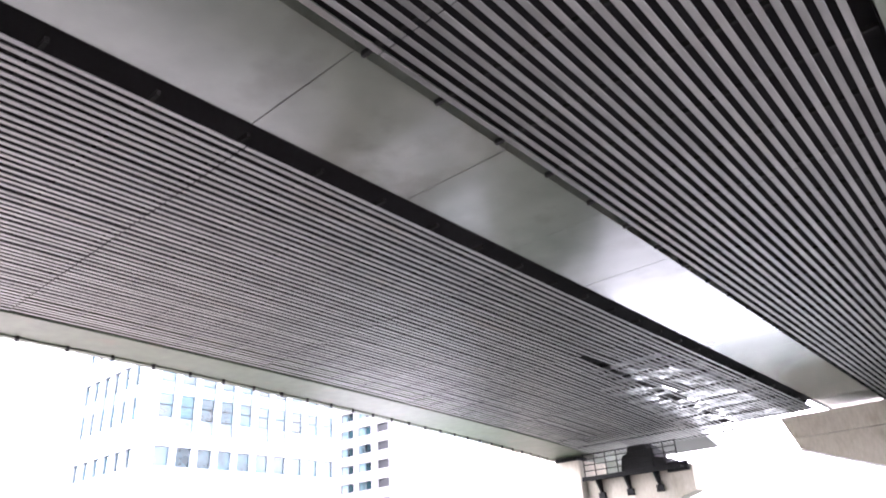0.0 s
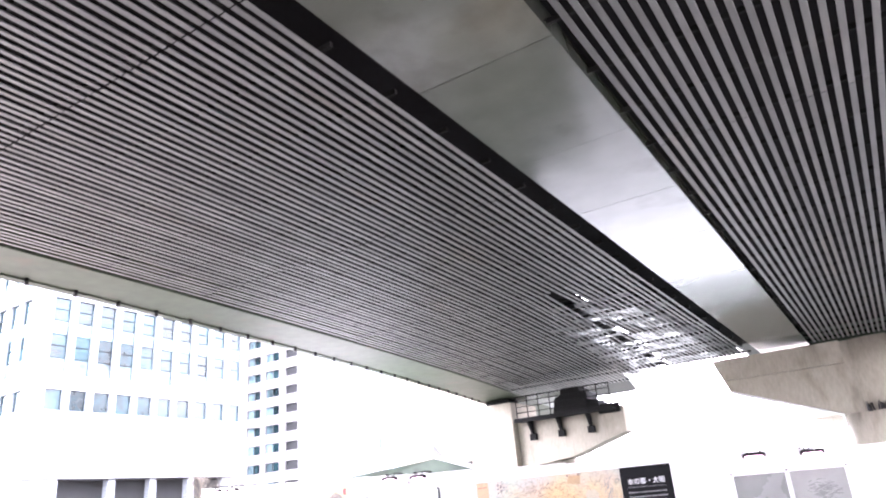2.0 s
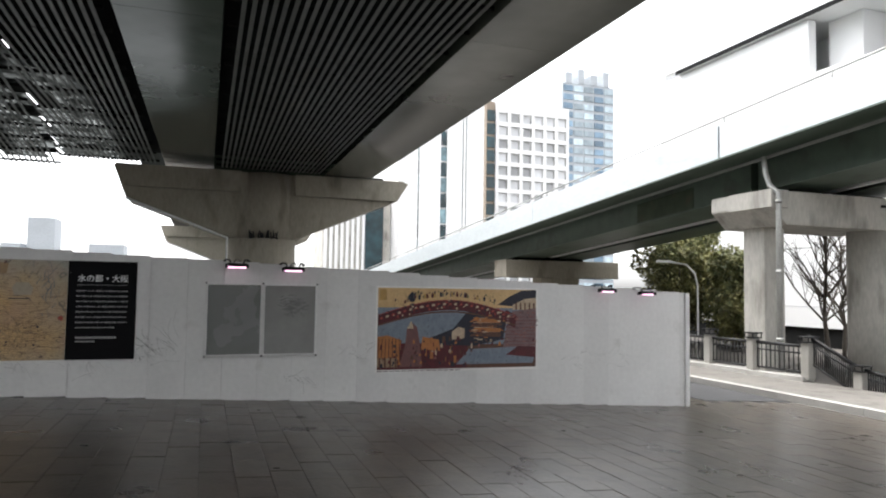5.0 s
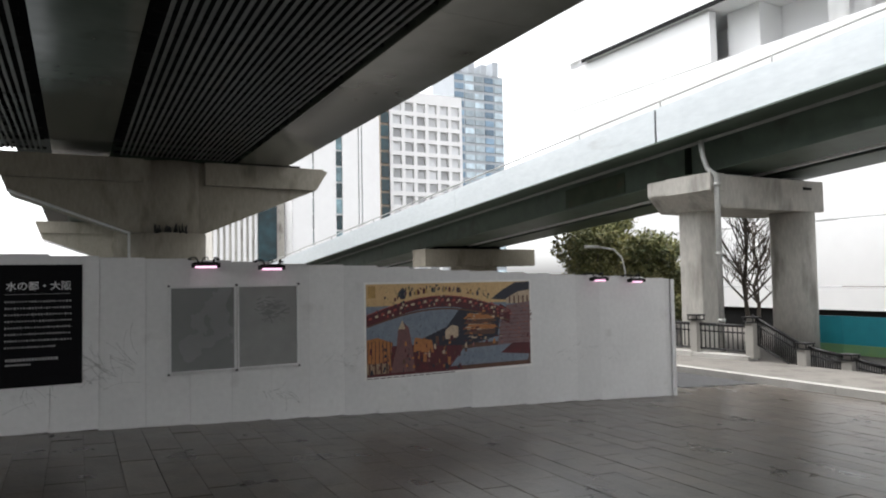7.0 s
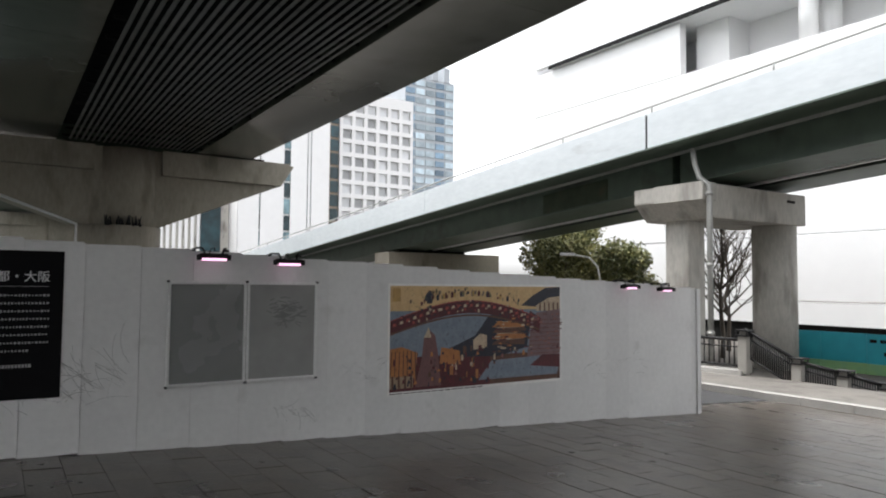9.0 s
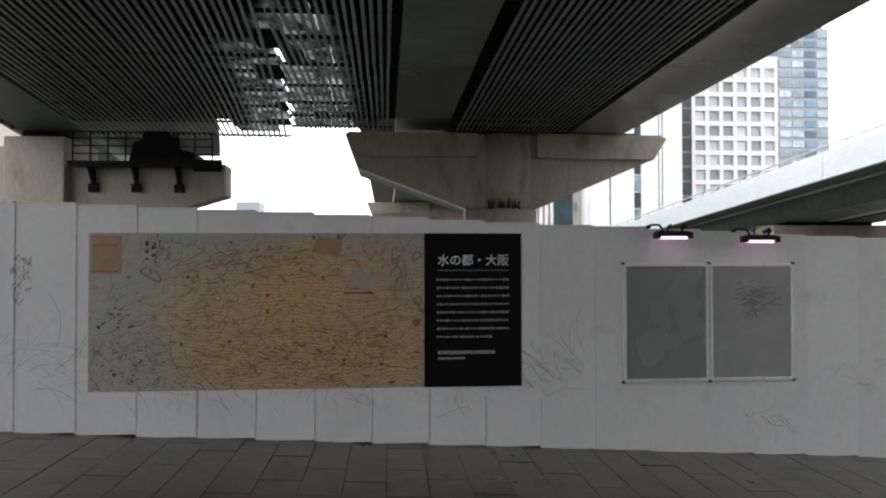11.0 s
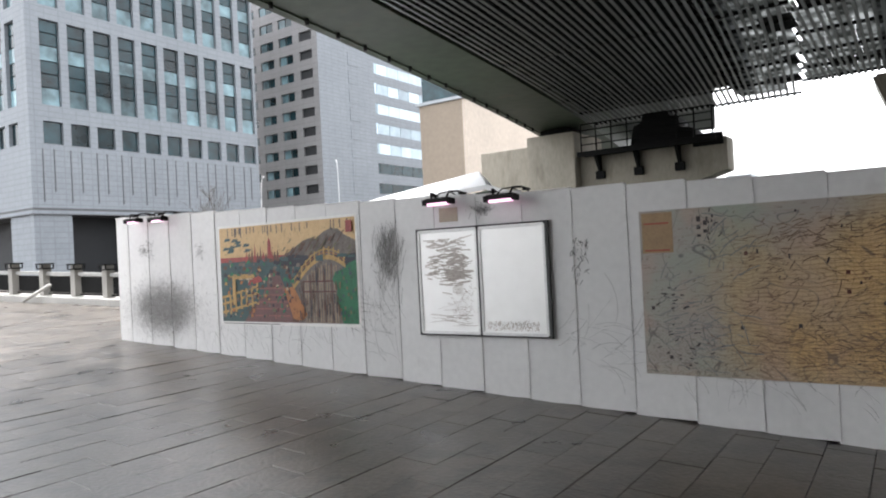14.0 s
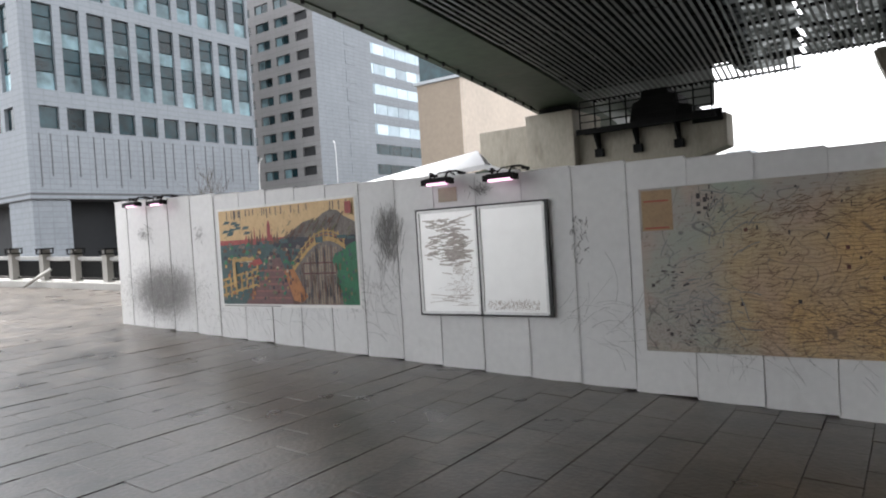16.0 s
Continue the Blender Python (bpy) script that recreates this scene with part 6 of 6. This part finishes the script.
# ---- trees and street lamps ----
def evergreen(x, y, z, high, wide, seed):
    r = random.Random(seed)
    tree = tagged(empty("evergreen_tree", (x, y, z)), "broad evergreen tree with dense dark green leaves", "tree", "trees by the ramp")
    trunk = pipe([(x, y, z), (x + 0.1, y, z + high * 0.35), (x - 0.1, y + 0.1, z + high * 0.7)], 0.22, 8, None, 0.08)
    for k in range(7):
        a = r.uniform(0, math.tau)
        s = z + high * r.uniform(0.3, 0.6)
        pipe([(x, y, s), (x + math.cos(a) * wide * 0.35, y + math.sin(a) * wide * 0.35, s + high * 0.16), (x + math.cos(a) * wide * 0.6, y + math.sin(a) * wide * 0.6, s + high * 0.22)], 0.08, 5, trunk, 0.02)
    part("trunk", trunk, BARK, tree)
    verts, faces = [], []
    lumps = [(r.gauss(0, wide * 0.36), r.gauss(0, wide * 0.36), r.uniform(0.25, 1.0) * high, r.uniform(0.5, 1.0)) for _ in range(34)]
    for _ in range(15000):
        lx, ly, lz, lr = r.choice(lumps)
        d = Vector((r.gauss(0, 1), r.gauss(0, 1), r.gauss(0, 0.8))).normalized() * lr * r.uniform(0.55, 1.1)
        c = Vector((x + lx, y + ly, z + lz)) + d
        u = Vector((r.gauss(0, 1), r.gauss(0, 1), r.gauss(0, 1))).normalized()
        w = u.cross(Vector((r.gauss(0, 1), r.gauss(0, 1), r.gauss(0, 1)))).normalized()
        s = r.uniform(0.06, 0.14)
        i = len(verts)
        verts += [c - u * s, c + w * s * 0.5, c + u * s, c - w * s * 0.5]
        faces.append((i, i + 1, i + 2, i + 3))
    me = bpy.data.meshes.new("crown")
    me.from_pydata([tuple(v) for v in verts], [], faces)
    me.materials.append(LEAF)
    crown = new("crown", me)
    crown.parent = tree
    crown.matrix_parent_inverse = tree.matrix_world.inverted()
    tagged(crown, kind="stuff")


evergreen(18.2, 30.5, -1.0, 5.0, 1.9, 1)
evergreen(19.9, 32.2, -1.0, 6.0, 2.0, 2)
evergreen(18.8, 27.2, -1.0, 4.2, 1.6, 4)
evergreen(20.6, 29.0, -1.0, 3.4, 1.4, 5)


def bare_tree(x, y, z, high, seed, label):
    r = random.Random(seed)
    tree = tagged(empty("bare_tree", (x, y, z)), label, "tree")
    bm = bmesh.new()

    def shoot(p, d, ln, rad, level):
        pts = [p]
        for k in range(3):
            d = (d + Vector((r.gauss(0, 0.13), r.gauss(0, 0.13), 0.12))).normalized()
            pts.append(pts[-1] + d * ln / 3)
        pipe(pts, rad, 5, bm, rad * 0.45)
        if level:
            for k in range(5 if level == 2 else 4):
                at = pts[1 + k % 3]
                side = (d * 0.75 + Vector((r.gauss(0, 0.6), r.gauss(0, 0.6), r.uniform(0.0, 0.4)))).normalized()
                shoot(at, side, ln * r.uniform(0.4, 0.62), rad * 0.45, level - 1)

    trunk = [Vector((x + r.gauss(0, 0.03) * k, y + r.gauss(0, 0.03) * k, z + high * k / 7)) for k in range(8)]
    pipe(trunk, 0.1, 7, bm, 0.015)
    for k in range(2, 8):
        for m in range(4 if k < 6 else 3):
            a = m * 1.7 + k + r.uniform(-0.4, 0.4)
            up = 0.55 + 0.12 * k
            shoot(trunk[k], Vector((math.cos(a), math.sin(a), up)).normalized(), high * (0.5 - 0.045 * k), 0.05 - 0.004 * k, 2)
    part("trunk", bm, BARK, tree)


bare_tree(16.6, 20.3, -1.0, 5.8, 11, "leafless street tree with a thin grey trunk")
bare_tree(19.3, 21.9, -1.0, 4.9, 12, "leafless street tree with a thin grey trunk")
bare_tree(-52, 40, 0.5, 6.1, 13, "leafless tree with a rounded twiggy crown")


def street_lamp(x, y, z, h, reach):
    lamp = tagged(empty("street_lamp", (x, y, z)), "pale curved street lamp on a slim pole", "street lamp")
    dx, dy = reach
    part("pole", pipe([(x, y, z), (x, y, z + h * 0.75), (x + dx * 0.1, y + dy * 0.1, z + h * 0.88), (x + dx * 0.4, y + dy * 0.4, z + h * 0.97), (x + dx, y + dy, z + h)], 0.036, 8), WHITE_WALL, lamp)
    part("head", pipe([(x + dx * 0.95, y + dy * 0.95, z + h), (x + dx * 1.5, y + dy * 1.5, z + h + 0.02)], 0.06, 8), WHITE_WALL, lamp)


street_lamp(13.8, 23.7, -1.0, 3.85, (-0.85, 0.6))
street_lamp(-58.8, 50.8, 0.5, 9.3, (0.25, 0.1))
street_lamp(-55.5, 58.1, 0.5, 11.2, (-0.25, 0.1))


# ---- paving: long stone slabs in courses, joints recessed ----
paving = tagged(empty("plaza_paving", (-5, 5, rise(-5))), "worn grey stone slabs laid in long courses", "paving", kind="structure")
CW, CL = 0.3, 0.6


def slab_mesh(w, ln, tilt):
    """One slab with a bevelled rim, its top following the fall of the plaza."""
    e = 0.003
    pts = [(-w / 2, -ln / 2), (w / 2, -ln / 2), (w / 2, ln / 2), (-w / 2, ln / 2)]
    top = [(x - math.copysign(e, x), y - math.copysign(e, y)) for x, y in pts]
    v = [(x, y, -0.03 + tilt * x) for x, y in pts] + [(x, y, -0.004 + tilt * x) for x, y in pts] + [(x, y, tilt * x) for x, y in top]
    f = [(8, 9, 10, 11)]
    for k in range(4):
        j = (k + 1) % 4
        f += [(k, j, j + 4, k + 4), (k + 4, j + 4, j + 8, k + 8)]
    return v, f


sv, sf = slab_mesh(CW - 0.003, CL - 0.002, -0.0513)
slab_data = bpy.data.meshes.new("paving_slab")
slab_data.from_pydata(sv, [], sf)
slab_data.materials.append(PAVING)
rp = random.Random(17)
rest_v, rest_f, made = [], [], 0
for i in range(-118, 25):
    x = i * CW + 0.15
    stagger = (i % 2) * 0.3 + rp.choice((0, 0, 0.1))
    for j in range(-20, 25):
        y = j * CL + stagger
        if x > 4.9 and y > 12.4 or x > 6.95 or y > 14.3 or -16.9 < x < 3.8 and y > 12.16:
            continue
        z = rise(x) + rp.uniform(-0.003, 0.003)
        if -10.5 < x < -2.5 and 8.9 < y < 11.6 and made < 300:
            ob = new("paving_slab", slab_data)
            ob.matrix_basis = Matrix.Translation((x, y, z))
            ob.parent = paving
            ob.matrix_parent_inverse = paving.matrix_world.inverted()
            made += 1
        else:
            n0 = len(rest_v)
            rest_v += [(a + x, b + y, c + z) for a, b, c in sv]
            rest_f += [tuple(k + n0 for k in f) for f in sf]
rest = bpy.data.meshes.new("paving_slabs")
rest.from_pydata(rest_v, [], rest_f)
rest.materials.append(PAVING)
rest_ob = new("paving_slabs", rest)
rest_ob.parent = paving
rest_ob.matrix_parent_inverse = paving.matrix_world.inverted()
tagged(rest_ob, kind="stuff")
